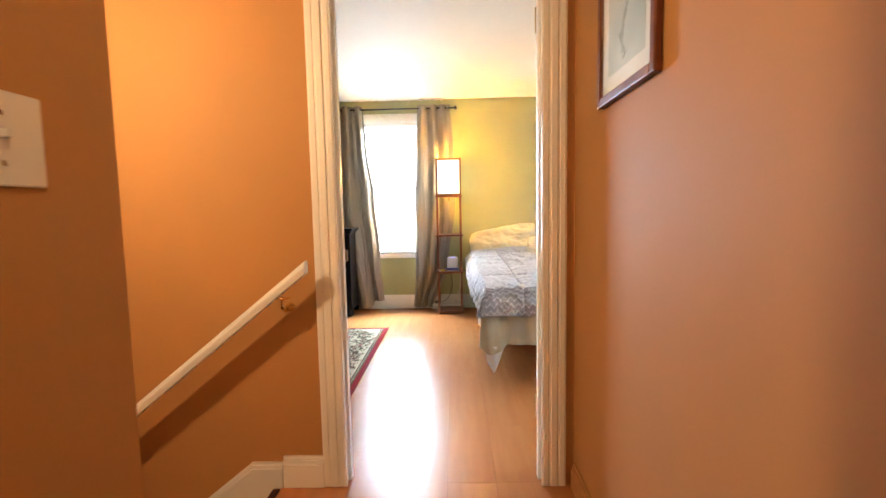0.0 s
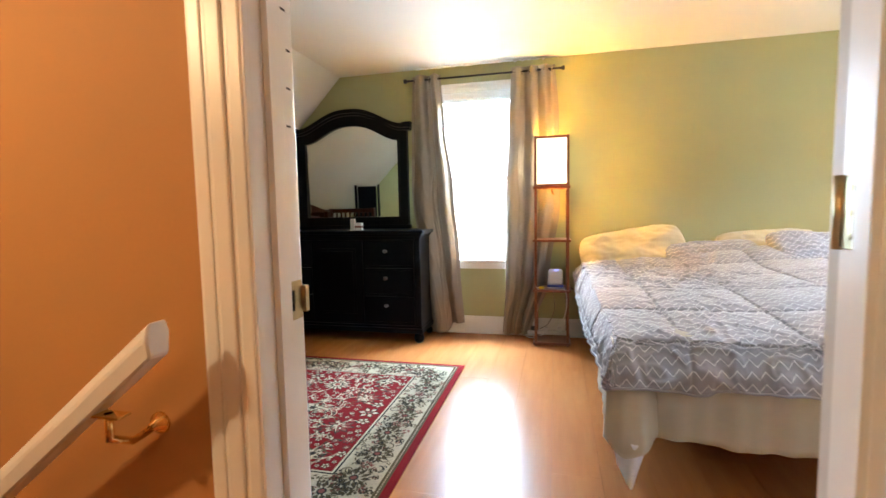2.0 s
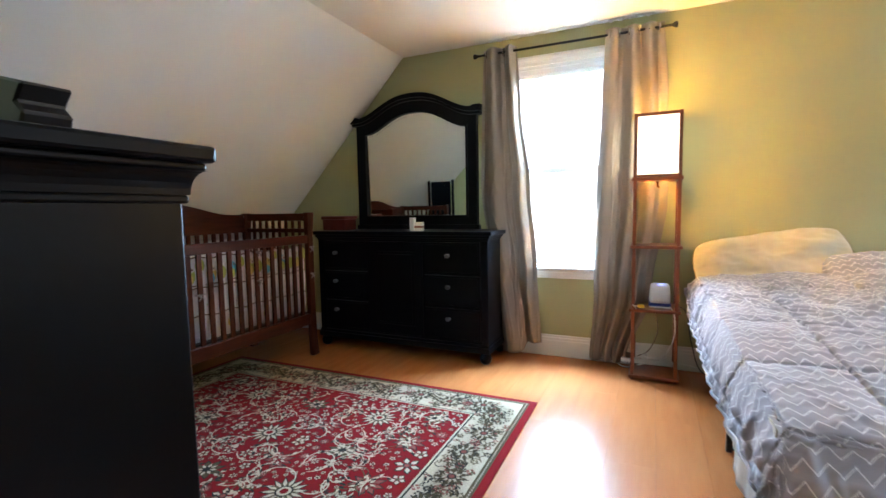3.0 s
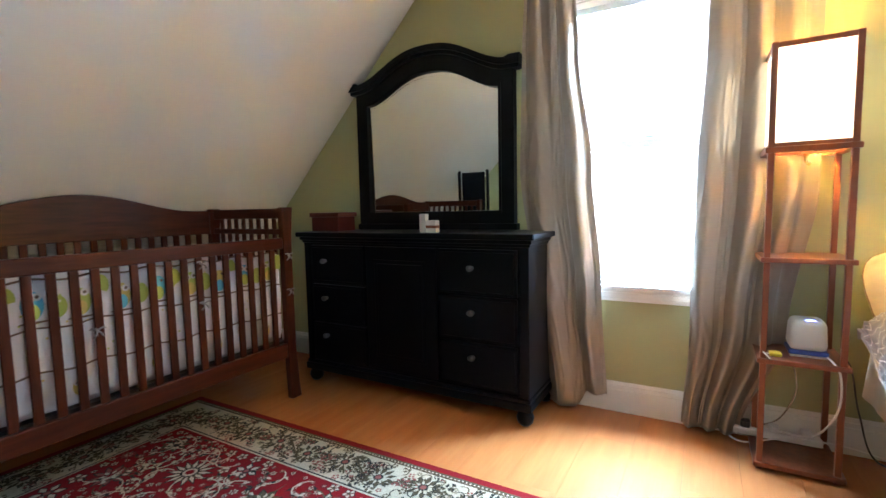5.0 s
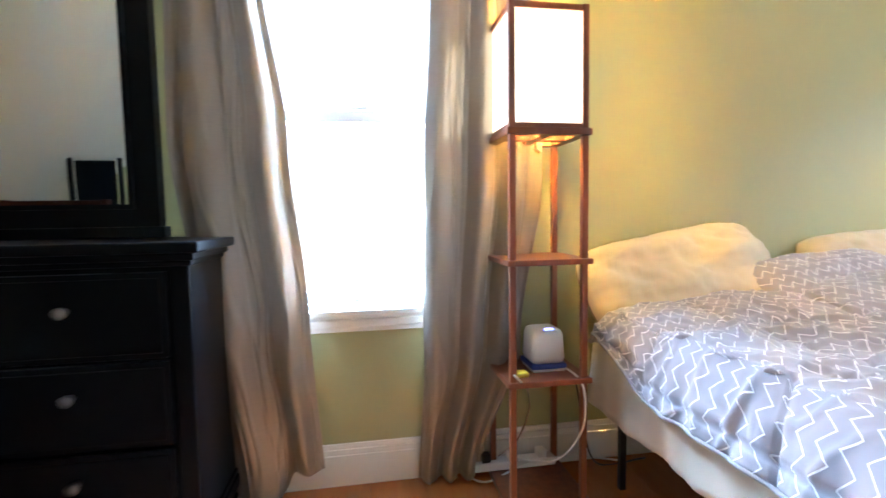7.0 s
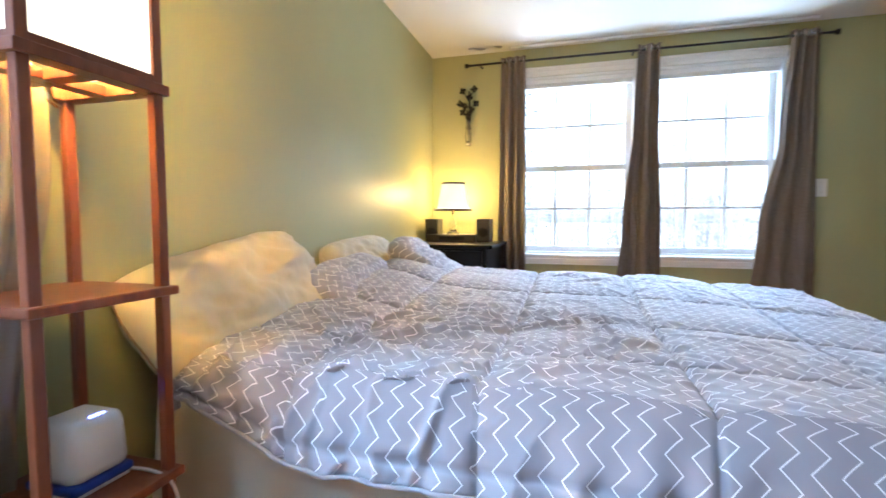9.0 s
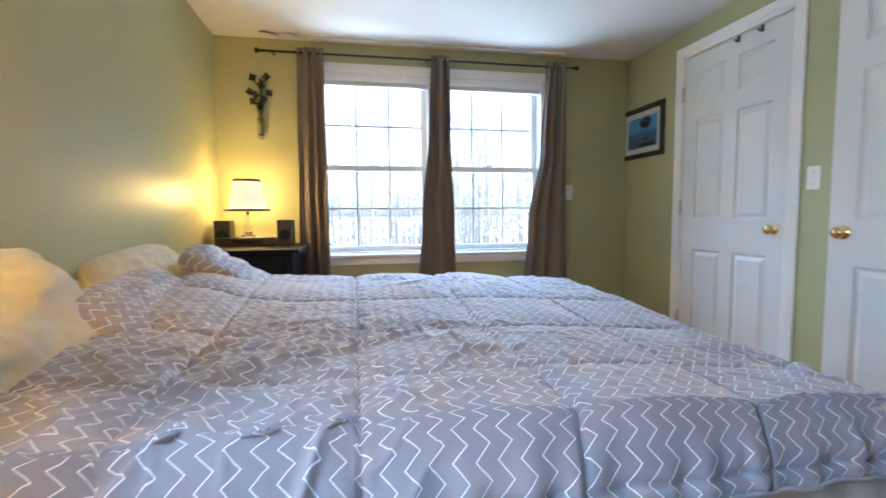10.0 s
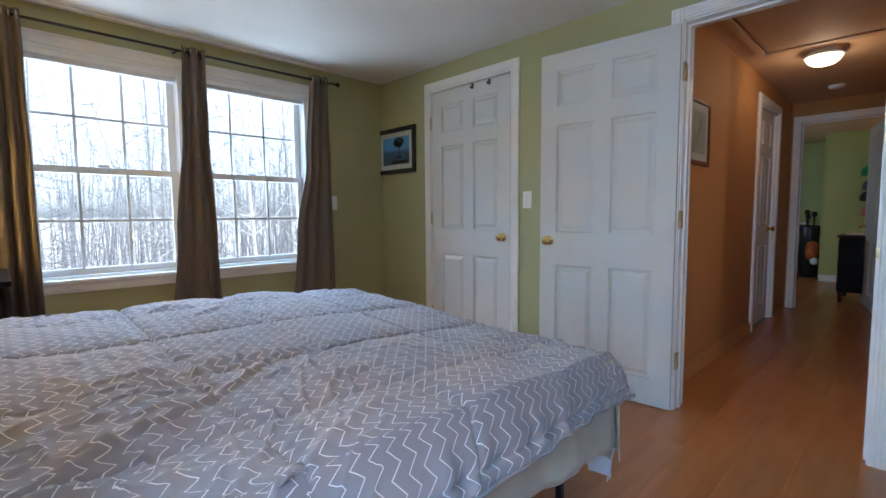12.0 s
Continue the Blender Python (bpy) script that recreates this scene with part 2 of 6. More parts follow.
def mesh_of(name, bm, material, smooth=False):
    me = bpy.data.meshes.new(name)
    bm.to_mesh(me)
    bm.free()
    me.materials.append(material)
    if smooth:
        me.shade_smooth()
    return me


def part(name, bm, material, parent=None, label="", kind="", smooth=False, category=""):
    if parent is not None:
        o = ORG.get(root_of(parent).name)
        if o is not None:
            bmesh.ops.translate(bm, vec=-o, verts=bm.verts)
    ob = new(name, mesh_of(name, bm, material, smooth))
    ob.parent = parent
    return tagged(ob, label, category, "", kind)


def bx(bm, x0, x1, y0, y1, z0, z1, bev=0.0):
    """A box between two corners, its edges bevelled."""
    r = bmesh.ops.create_cube(bm, size=1.0)
    vs = r["verts"]
    for v in vs:
        v.co = Vector((x0 + (v.co.x + 0.5) * (x1 - x0), y0 + (v.co.y + 0.5) * (y1 - y0), z0 + (v.co.z + 0.5) * (z1 - z0)))
    if bev:
        es = list({e for v in vs for e in v.link_edges})
        bmesh.ops.bevel(bm, geom=es, offset=bev, segments=2, affect='EDGES', profile=0.5)
    return bm


def box(x0, x1, y0, y1, z0, z1, bev=0.0):
    return bx(bmesh.new(), x0, x1, y0, y1, z0, z1, bev)


def lathe(bm, profile, center, axis='z', n=20):
    """Turns (radius, height) pairs about an axis through center."""
    rings = []
    for r, h in profile:
        ring = []
        for i in range(n):
            a = 2 * math.pi * i / n
            p = {'z': (r * math.cos(a), r * math.sin(a), h), 'y': (r * math.cos(a), h, r * math.sin(a)), 'x': (h, r * math.cos(a), r * math.sin(a))}[axis]
            ring.append(bm.verts.new(Vector(center) + Vector(p)))
        rings.append(ring)
    for a, b in zip(rings, rings[1:]):
        for i in range(n):
            bm.faces.new((a[i], a[(i + 1) % n], b[(i + 1) % n], b[i]))
    bm.faces.new(rings[0][::-1])
    bm.faces.new(rings[-1])
    bmesh.ops.recalc_face_normals(bm, faces=bm.faces)
    return bm


def tube(bm, pts, r, n=8):
    """A round bar along points; r is one radius or one a point."""
    rings = []
    pts = [Vector(p) for p in pts]
    for i, p in enumerate(pts):
        d = (pts[min(i + 1, len(pts) - 1)] - pts[max(i - 1, 0)]).normalized()
        a = d.orthogonal().normalized() if i == 0 else (side - d * side.dot(d)).normalized()
        side = a
        b = d.cross(a)
        rr = r[i] if isinstance(r, (list, tuple)) else r
        rings.append([bm.verts.new(p + a * rr * math.cos(2 * math.pi * k / n) + b * rr * math.sin(2 * math.pi * k / n)) for k in range(n)])
    for q, s in zip(rings, rings[1:]):
        for k in range(n):
            bm.faces.new((q[k], q[(k + 1) % n], s[(k + 1) % n], s[k]))
    bm.faces.new(rings[0][::-1])
    bm.faces.new(rings[-1])
    return bm


def outline_slab(bm, pts, axis, a, b):
    """A flat shape from outline points, extruded along an axis from a to b. Points are the two other coordinates in order."""
    def place(p, d):
        return {'x': (d, p[0], p[1]), 'y': (p[0], d, p[1]), 'z': (p[0], p[1], d)}[axis]
    lo = [bm.verts.new(place(p, a)) for p in pts]
    hi = [bm.verts.new(place(p, b)) for p in pts]
    n = len(pts)
    fs = [bm.faces.new(lo), bm.faces.new(hi[::-1])]
    for i in range(n):
        fs.append(bm.faces.new((lo[i], hi[i], hi[(i + 1) % n], lo[(i + 1) % n])))
    bmesh.ops.recalc_face_normals(bm, faces=fs)
    return bm


def structure(name, bm, material, label, category="wall", smooth=False):
    return part(name, bm, material, None, label, "structure", smooth, category)


def boxes(*bs, bev=0.0):
    bm = bmesh.new()
    for b in bs:
        bx(bm, *b, bev)
    return bm

# ---- the rooms ----
N, S, HS, E, H = 6.47, 3.322, 3.212, 4.762, 2.23
MID = 3.267
SX, KX = 0.004, -1.35                       # where the slope leaves the ceiling, and the knee wall
KZ = H - 1.027 * (SX - KX)
DX0, DX1, CX0, CX1, DH = 1.430, 2.200, 3.300, 4.100, 2.035
HE, HW, SWY, END = 2.32, 1.33, 2.225, -0.40
NX0, NX1, NZ0, NZ1 = 0.80, 1.70, 0.63, 2.02   # north window
EZ0, EZ1 = 0.70, 2.02
EA0, EA1, EB0, EB1 = 4.960, 5.830, 4.060, 4.930

structure("wall_north", boxes(
    (KX - .1, NX0, N, N + .16, 0, 2.3), (NX1, E + .16, N, N + .16, 0, 2.3),
    (NX0, NX1, N, N + .16, 0, NZ0), (NX0, NX1, N, N + .16, NZ1, 2.3)),
    M["green"], "olive green painted plaster wall with one window")
structure("wall_east", boxes(
    (E, E + .16, S - .2, EB0, 0, 2.3), (E, E + .16, EB1, EA0, 0, 2.3), (E, E + .16, EA1, N, 0, 2.3),
    (E, E + .16, EB0, EB1, 0, EZ0), (E, E + .16, EA0, EA1, 0, EZ0),
    (E, E + .16, EB0, EB1, EZ1, 2.3), (E, E + .16, EA0, EA1, EZ1, 2.3)),
    M["green"], "olive green painted plaster wall with two windows")
structure("wall_south", boxes(
    (KX - .1, DX0 - .02, MID, S, 0, 2.3), (DX1 + .02, CX0 - .02, MID, S, 0, 2.3), (CX1 + .02, E, MID, S, 0, 2.3),
    (DX0 - .02, DX1 + .02, MID, S, DH + .02, 2.3), (CX0 - .02, CX1 + .02, MID, S, DH + .02, 2.3)),
    M["green"], "olive green painted plaster wall with two doorways")
structure("wall_knee", box(KX - .1, KX, S, N, 0, KZ + .05), M["ceiling"], "low off-white painted knee wall under the slope")
structure("wall_hall_north", boxes(
    (-2.9, DX0 - .02, HS, MID, -2.6, 2.3), (DX1 + .02, CX0 - .02, HS, MID, 0, 2.3), (DX0 - .02, DX1 + .02, HS, MID, DH + .02, 2.3)),
    M["orange"], "warm orange painted plaster wall beside the stairs")
structure("wall_hall_east", boxes(
    (HE, HE + .11, END, .34, 0, 2.3), (HE, HE + .11, 1.10, HS, 0, 2.3), (HE, HE + .11, .34, 1.10, DH, 2.3)),
    M["orange"], "warm orange painted plaster wall of the hallway")
structure("wall_hall_west", boxes((HW - .11, HW, END, SWY, -2.6, 2.3), (HW - .11, HW, SWY, HS, 1.93, 2.3)),
    M["orange"], "warm orange painted plaster wall of the hallway")
structure("wall_stair_south", box(-2.9, HW - .11, SWY - .11, SWY, -2.6, 2.3), M["orange"], "warm orange painted stairwell wall")
structure("wall_stair_west", box(-3.0, -2.9, SWY - .11, MID, -2.6, 2.3), M["orange"], "warm orange painted stairwell wall")
EX0, EX1 = 1.56, 2.235
structure("wall_hall_end", boxes(
    (HW - .11, EX0, END - .11, END, 0, 2.3), (EX1, 4.0, END - .11, END, 0, 2.3), (EX0, EX1, END - .11, END, DH, 2.3)),
    M["orange"], "warm orange painted wall with an open doorway")
structure("wall_far_room_back", boxes((-.6, 2.33, -3.26, -3.15, 0, 2.3), (2.33, 4.0, -4.3, -4.2, 0, 2.3)), M["lime"], "leaf green painted wall of the far room")
structure("wall_far_room_return", box(2.22, 2.33, -4.3, -3.26, 0, 2.3), M["lime"], "leaf green painted return wall of the far room")
structure("wall_far_room_side", boxes((3.9, 4.0, -4.2, -2.7, 0, 2.3), (3.9, 4.0, -1.7, END, 0, 2.3), (3.9, 4.0, -2.7, -1.7, 0, .9), (3.9, 4.0, -2.7, -1.7, 2.0, 2.3)), M["lime"], "leaf green painted wall of the far room")
structure("wall_far_room_west", box(-.7, -.6, -3.26, END, 0, 2.3), M["lime"], "leaf green painted wall of the far room")
structure("wall_far_room_front", box(-.6, HW - .11, END - .11, END, 0, 2.3), M["lime"], "leaf green painted wall of the far room")
structure("wall_closet", boxes((2.9, 4.6, 2.55, 2.6, 0, 2.3), (2.85, 2.9, 2.55, HS, 0, 2.3), (4.6, 4.65, 2.55, HS, 0, 2.3), (CX1 + .02, 4.65, HS, MID, 0, 2.3), (2.9, CX0 - .02, HS, MID, 0, 2.3), (CX0 - .02, CX1 + .02, HS, MID, DH + .02, 2.3)),
    M["ceiling"], "plain closet walls behind the closed door")
structure("wall_side_room", boxes((3.2, 3.25, -.2, 1.6, 0, 2.3), (HE + .11, 3.25, 1.6, 1.65, 0, 2.3)), M["ceiling"], "plain pale walls of the side room")

structure("ceiling", boxes((SX, E + .16, MID, N + .16, H, H + .1)), M["ceiling"], "off-white painted plaster ceiling", "ceiling")
structure("ceiling_hall", boxes((SX, 4.7, -4.3, MID, H, H + .1)), M["hall_ceiling"], "warm tan hallway ceiling", "ceiling")
bm = bmesh.new()
outline_slab(bm, [(SX, H), (SX, H + .1), (KX - .2, KZ - .06), (KX - .2, KZ - .205)], 'y', MID, N + .16)
structure("ceiling_slope", bm, M["ceiling"], "off-white painted sloping attic ceiling", "ceiling")
bm = bmesh.new()
outline_slab(bm, [(SX, H), (SX, H + .1), (-3.0, -0.75), (-3.0, -0.855)], 'y', SWY - .11, MID)
structure("ceiling_stair_slope", bm, M["orange"], "orange painted sloping ceiling over the stairs", "ceiling")

TOPX = 1.17
structure("floor_base", boxes((KX - .1, E, MID - .04, N, -.22, -.012), (TOPX + .005, 4.7, SWY, MID - .04, -.22, -.012), (HW - .11, 4.7, END - .1, SWY, -.22, -.012), (-.7, 4.0, -4.3, END - .1, -.22, -.012)),
          M["sub"], "plain wooden floor deck under the laminate planks", "floor")
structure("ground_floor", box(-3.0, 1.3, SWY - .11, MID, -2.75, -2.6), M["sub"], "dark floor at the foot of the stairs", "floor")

# ---- trims ----


def trim(name, x0, x1, y0, y1, z0, z1, label="white painted moulded baseboard", side=""):
    """A baseboard with a stepped cap; side names the face away from the wall."""
    t = z1 - z0
    bm = boxes((x0, x1, y0, y1, z0, z0 + t * .74), bev=.001)
    d = .004
    cut = {"-y": (x0, x1, y0 + d, y1), "+y": (x0, x1, y0, y1 - d), "-x": (x0 + d, x1, y0, y1), "+x": (x0, x1 - d, y0, y1), "": (x0, x1, y0, y1)}[side]
    bx(bm, *cut, z0 + t * .74, z0 + t * .87, .001)
    d = .009
    cut = {"-y": (x0, x1, y0 + d, y1), "+y": (x0, x1, y0, y1 - d), "-x": (x0 + d, x1, y0, y1), "+x": (x0, x1 - d, y0, y1), "": (x0, x1, y0, y1)}[side]
    bx(bm, *cut, z0 + t * .87, z1, .003)
    return structure(name, bm, M["white"], label, "baseboard")


trim("baseboard_north", KX, E - .018, N - .018, N, 0, .15, side="-y")
trim("baseboard_east", E - .018, E, S + .018, N - .018, 0, .15, side="-x")
trim("baseboard_south_door", DX1 + .09, CX0 - .067, S, S + .018, 0, .15, side="+y")
trim("baseboard_south_corner", CX1 + .067, E - .018, S, S + .018, 0, .15, side="+y")
trim("baseboard_south_west", KX, DX0 - .09, S, S + .018, 0, .15, side="+y")
OB = "orange painted baseboard along the hallway wall"
b = trim("baseboard_hall", HE - .016, HE, 1.17, HS - .02, 0, .10, OB, "-x")
b.data.materials[0] = M["orange"]
b = trim("baseboard_hall_west", HW, HW + .016, END, SWY, 0, .10, OB, "+x")
b.data.materials[0] = M["orange"]
trim("baseboard_far_room", -.6, 2.33, -3.15, -3.132, 0, .10, side="+y")
trim("baseboard_landing", TOPX + .015, DX0 - .085, HS - .02, HS, 0, .125, "short white baseboard at the head of the stairs", "-y")


def fluted(bm, horizontal, a0, a1, b0, b1, y, d, n=4):
    """A door casing board with raised beads; d is the way it stands out from the wall at y."""
    w = (b1 - b0)
    y0, y1 = sorted((y, y + d * .014))
    def put(p0, p1, q0, q1, yy0, yy1, bev):
        if horizontal:
            bx(bm, p0, p1, yy0, yy1, q0, q1, bev)
        else:
            bx(bm, q0, q1, yy0, yy1, p0, p1, bev)
    put(a0, a1, b0, b1, y0, y1, .002)
    for i in range(n):
        c = b0 + w * (i + .5) / n
        hw = w / n * (.42 if i % 2 else .36)
        z0, z1 = sorted((y + d * .011, y + d * (.0185 if i % 2 else .0165)))
        put(a0 + .001, a1 - .001, c - hw, c + hw, z0, z1, .003)


def casing(name, x0, x1, top, y, d, w, label, n=4, foot=0.0):
    bm = bmesh.new()
    fluted(bm, False, foot, top + w, x0 - w, x0, y, d, n)
    fluted(bm, False, foot, top + w, x1, x1 + w, y, d, n)
    fluted(bm, True, x0 + .0005, x1 - .0005, top, top + w, y, d, n)
    return structure(name, bm, M["white"], label, "door casing")


casing("door_casing_hall", DX0 + .005, DX1 - .005, DH, HS, -1, .092, "worn white fluted door casing with chipped paint", 3)
casing("door_casing_bedroom", DX0 - .005, DX1 + .005, DH + .01, S, 1, .062, "white painted moulded door casing")
casing("door_casing_closet", CX0 - .005, CX1 + .005, DH + .01, S, 1, .062, "white painted moulded closet door casing")
casing("door_casing_end", EX0, EX1, DH - .02, END, 1, .07, "white painted moulded door casing")


def jamb(name, x0, x1, top, y0, y1, label):
    bm = boxes((x0 - .02, x0, y0, y1, 0, top), (x1, x1 + .02, y0, y1, 0, top), (x0 - .02, x1 + .02, y0, y1, top, top + .02), bev=.001)
    m = (y0 + y1) / 2 - .02
    for c in ((x0, x0 + .011, m, m + .032, 0, top - .001), (x1 - .011, x1, m, m + .032, 0, top - .001), (x0 + .011, x1 - .011, m, m + .032, top - .012, top)):
        bx(bm, *c, .001)
    return structure(name, bm, M["white"], label, "door jamb")


jamb("door_jamb_bedroom", DX0, DX1, DH, HS - .002, S + .002, "white door jamb with scuffed and chipped paint")
jamb("door_jamb_closet", CX0, CX1, DH, HS, S + .002, "white painted closet door jamb")
jamb("door_jamb_end", EX0, EX1, DH - .02, END - .112, END + .002, "white painted door jamb")
# casing of the side door in the hallway's east wall
bm = boxes((HE - .016, HE, .27, .34, 0, DH + .05), (HE - .016, HE, 1.10, 1.17, 0, DH + .05), (HE - .016, HE, .34, 1.10, DH - .02, DH + .05), bev=.002)
for c in ((HE - .022, HE - .012, .285, .325, 0, DH + .035), (HE - .022, HE - .012, 1.115, 1.155, 0, DH + .035), (HE - .022, HE - .012, .325, 1.115, DH - .005, DH + .035)):
    bx(bm, *c, .002)
for c in ((HE, HE + .11, .34, .358, 0, DH - .02), (HE, HE + .11, 1.082, 1.10, 0, DH - .02), (HE, HE + .11, .34, 1.10, DH - .038, DH - .02)):
    bx(bm, *c)
structure("door_casing_side", bm, M["white"], "white painted casing and jamb of the side door", "door casing")


# ---- doors ----
def six_panel_door(name, w, h, label, knob_side, knob_z=.90):
    """Built about its hinge edge: x from 0 to w, y from -.017 to .017."""
    d = new(name)
    d.empty_display_size = .05
    ORG[d.name] = Vector((0, 0, 0))
    tagged(d, label, "door")
    t, z0 = .0175, .008
    st = .105 if w > .7 else .095
    mid = .095
    pw = (w - 2 * st - mid) / 2
    rows = ((.155, .755), (.955, 1.605), (1.715, 1.925))
    k = h / 2.03
    rows = [(a * k, b * k) for a, b in rows]
    bm = bmesh.new()
    for x0, x1 in ((0, st), (st + pw, st + pw + mid), (w - st, w)):
        bx(bm, x0, x1, -t, t, z0, h)
    zs = [z0] + [q for r in rows for q in r] + [h]
    for a, b in zip(zs[0::2], zs[1::2]):
        bx(bm, st, st + pw, -t, t, a, b)
        bx(bm, st + pw + mid, w - st, -t, t, a, b)
    part("stiles_and_rails", bm, M["door"], d)
    for a, b in rows:
        for x0 in (st, st + pw + mid):
            bm = bmesh.new()
            bx(bm, x0 - .004, x0 + pw + .004, -.003, .003, a - .004, b + .004)
            for s in (-1, 1):
                o = [(x0, a), (x0 + pw, a), (x0 + pw, b), (x0, b)]
                levels = ((0, t - .0005), (.006, .0050), (.017, .0036), (.040, .0150), (.041, .0150))
                prev = None
                for ins, dep in levels:
                    c = [(x0 + ins, a + ins), (x0 + pw - ins, a + ins), (x0 + pw - ins, b - ins), (x0 + ins, b - ins)]
                    ring = [bm.verts.new((p, s * dep, q)) for p, q in c]
                    if prev:
                        for i in range(4):
                            f = (prev[i], prev[(i + 1) % 4], ring[(i + 1) % 4], ring[i])
                            bm.faces.new(f if s < 0 else f[::-1])
                    prev = ring
                bm.faces.new(prev if s < 0 else prev[::-1])
            part("panel", bm, M["door"], d)
    kx = w - .062 if knob_side > 0 else .062
    for s in (-1, 1):
        bm = lathe(bmesh.new(), [(.030, s * .0175), (.031, s * .021), (.024, s * .025), (.011, s * .028), (.010, s * .038), (.018, s * .043), (.0265, s * .054), (.027, s * .062), (.022, s * .071), (.010, s * .074)], (kx, 0, knob_z), 'y', 24)
        part("knob", bm, M["brass"], d, "polished brass round door knob", smooth=True)
    lx = w if knob_side > 0 else 0
    part("latch_plate", box(lx - .001 if knob_side > 0 else -.0015, lx + .0015 if knob_side > 0 else .001, -.012, .012, knob_z - .03, knob_z + .03, .0004), M["oldbrass"], d, "worn brass latch plate")
    return d


door = six_panel_door("bedroom_door", .782, 2.022, "open white six-panel bedroom door with brass knobs", 1)
door.matrix_world = pose(DX1 + .010, S + .026, 0, 0, 0, 5.0)
closet = six_panel_door("closet_door", CX1 - CX0 - .018, 2.022, "closed white six-panel closet door with brass knob", -1)
closet.matrix_world = pose(CX0 + .014, S - .022, 0, 0, 0, 0)
side = six_panel_door("side_door", .725, 2.0, "closed white six-panel side door in the hallway", -1)
side.matrix_world = pose(HE + .045, .358, 0, 0, 0, 90)
far_leaf = six_panel_door("far_room_door", .755, 1.995, "open white six-panel door of the far room", 1)
far_leaf.matrix_world = pose(EX0 + .012, END - .135, 0, 0, 0, -79)


def hinge(name, loc, axis, label, span=.045):
    """A butt hinge: two leaves and a knuckle; the leaves lie in the plane across the given axis."""
    x, y, z = loc
    h = thing(name, loc, label, "hinge")
    part("leaf", box(x - .0015, x + .0015, y - span, y - .004, z - .045, z + .045, .0008) if axis == 'x' else box(x - span, x + span, y - .0015, y + .0015, z - .045, z + .045, .0008), M["oldbrass"], h)
    part("knuckle", tube(bmesh.new(), [(x, y, z - .047), (x, y, z + .047)], .0065, 10), M["oldbrass"], h, smooth=True)
    for dz in (-.03, 0, .03):
        part("screw", lathe(bmesh.new(), [(.004, -.0025), (.004, -.0015)], (x, y - span * .6, z + dz) if axis == 'x' else (x, y, z + dz), axis, 8), M["oldbrass"], h)
    return h


for hz in (.27, 1.03, 1.79):
    hinge("door_hinge", (DX1 - .002, S + .004, hz), 'x', "worn brass butt hinge on the bedroom door jamb")
for hz in (.27, 1.03, 1.79):
    hinge("closet_hinge", (CX1 + .003, S + .006, hz), 'y', "brass butt hinge on the closet door", .008)

st = thing("strike_plate", (DX0, S - .03, .91), "worn brass strike plate on the scuffed door jamb", "strike plate")
bm = boxes((DX0, DX0 + .002, S - .052, S - .042, .868, .932), (DX0, DX0 + .002, S - .020, S + .002, .868, .932), (DX0, DX0 + .002, S - .042, S - .020, .868, .883), (DX0, DX0 + .002, S - .042, S - .020, .917, .932), (DX0 - .003, DX0 + .010, S - .001, S + .010, .878, .922), bev=.0005)
part("plate", bm, M["oldbrass"], st)
# thin near-black sheet painting the shade inside the latch opening
part("latch_hole", box(DX0 + .0002, DX0 + .0006, S - .042, S - .020, .883, .917), M["dark"], st)
for k, z in enumerate((1.30, 1.24, 1.18, 1.36)):
    part("jamb_scratch", box(DX0 + .0001, DX0 + .0007, S - .012 - .004 * k, S - .002 - .003 * k, z, z + .003), M["dark"], None, "small dark scratch in the jamb paint", "structure", category="scratch")

# ---- windows ----


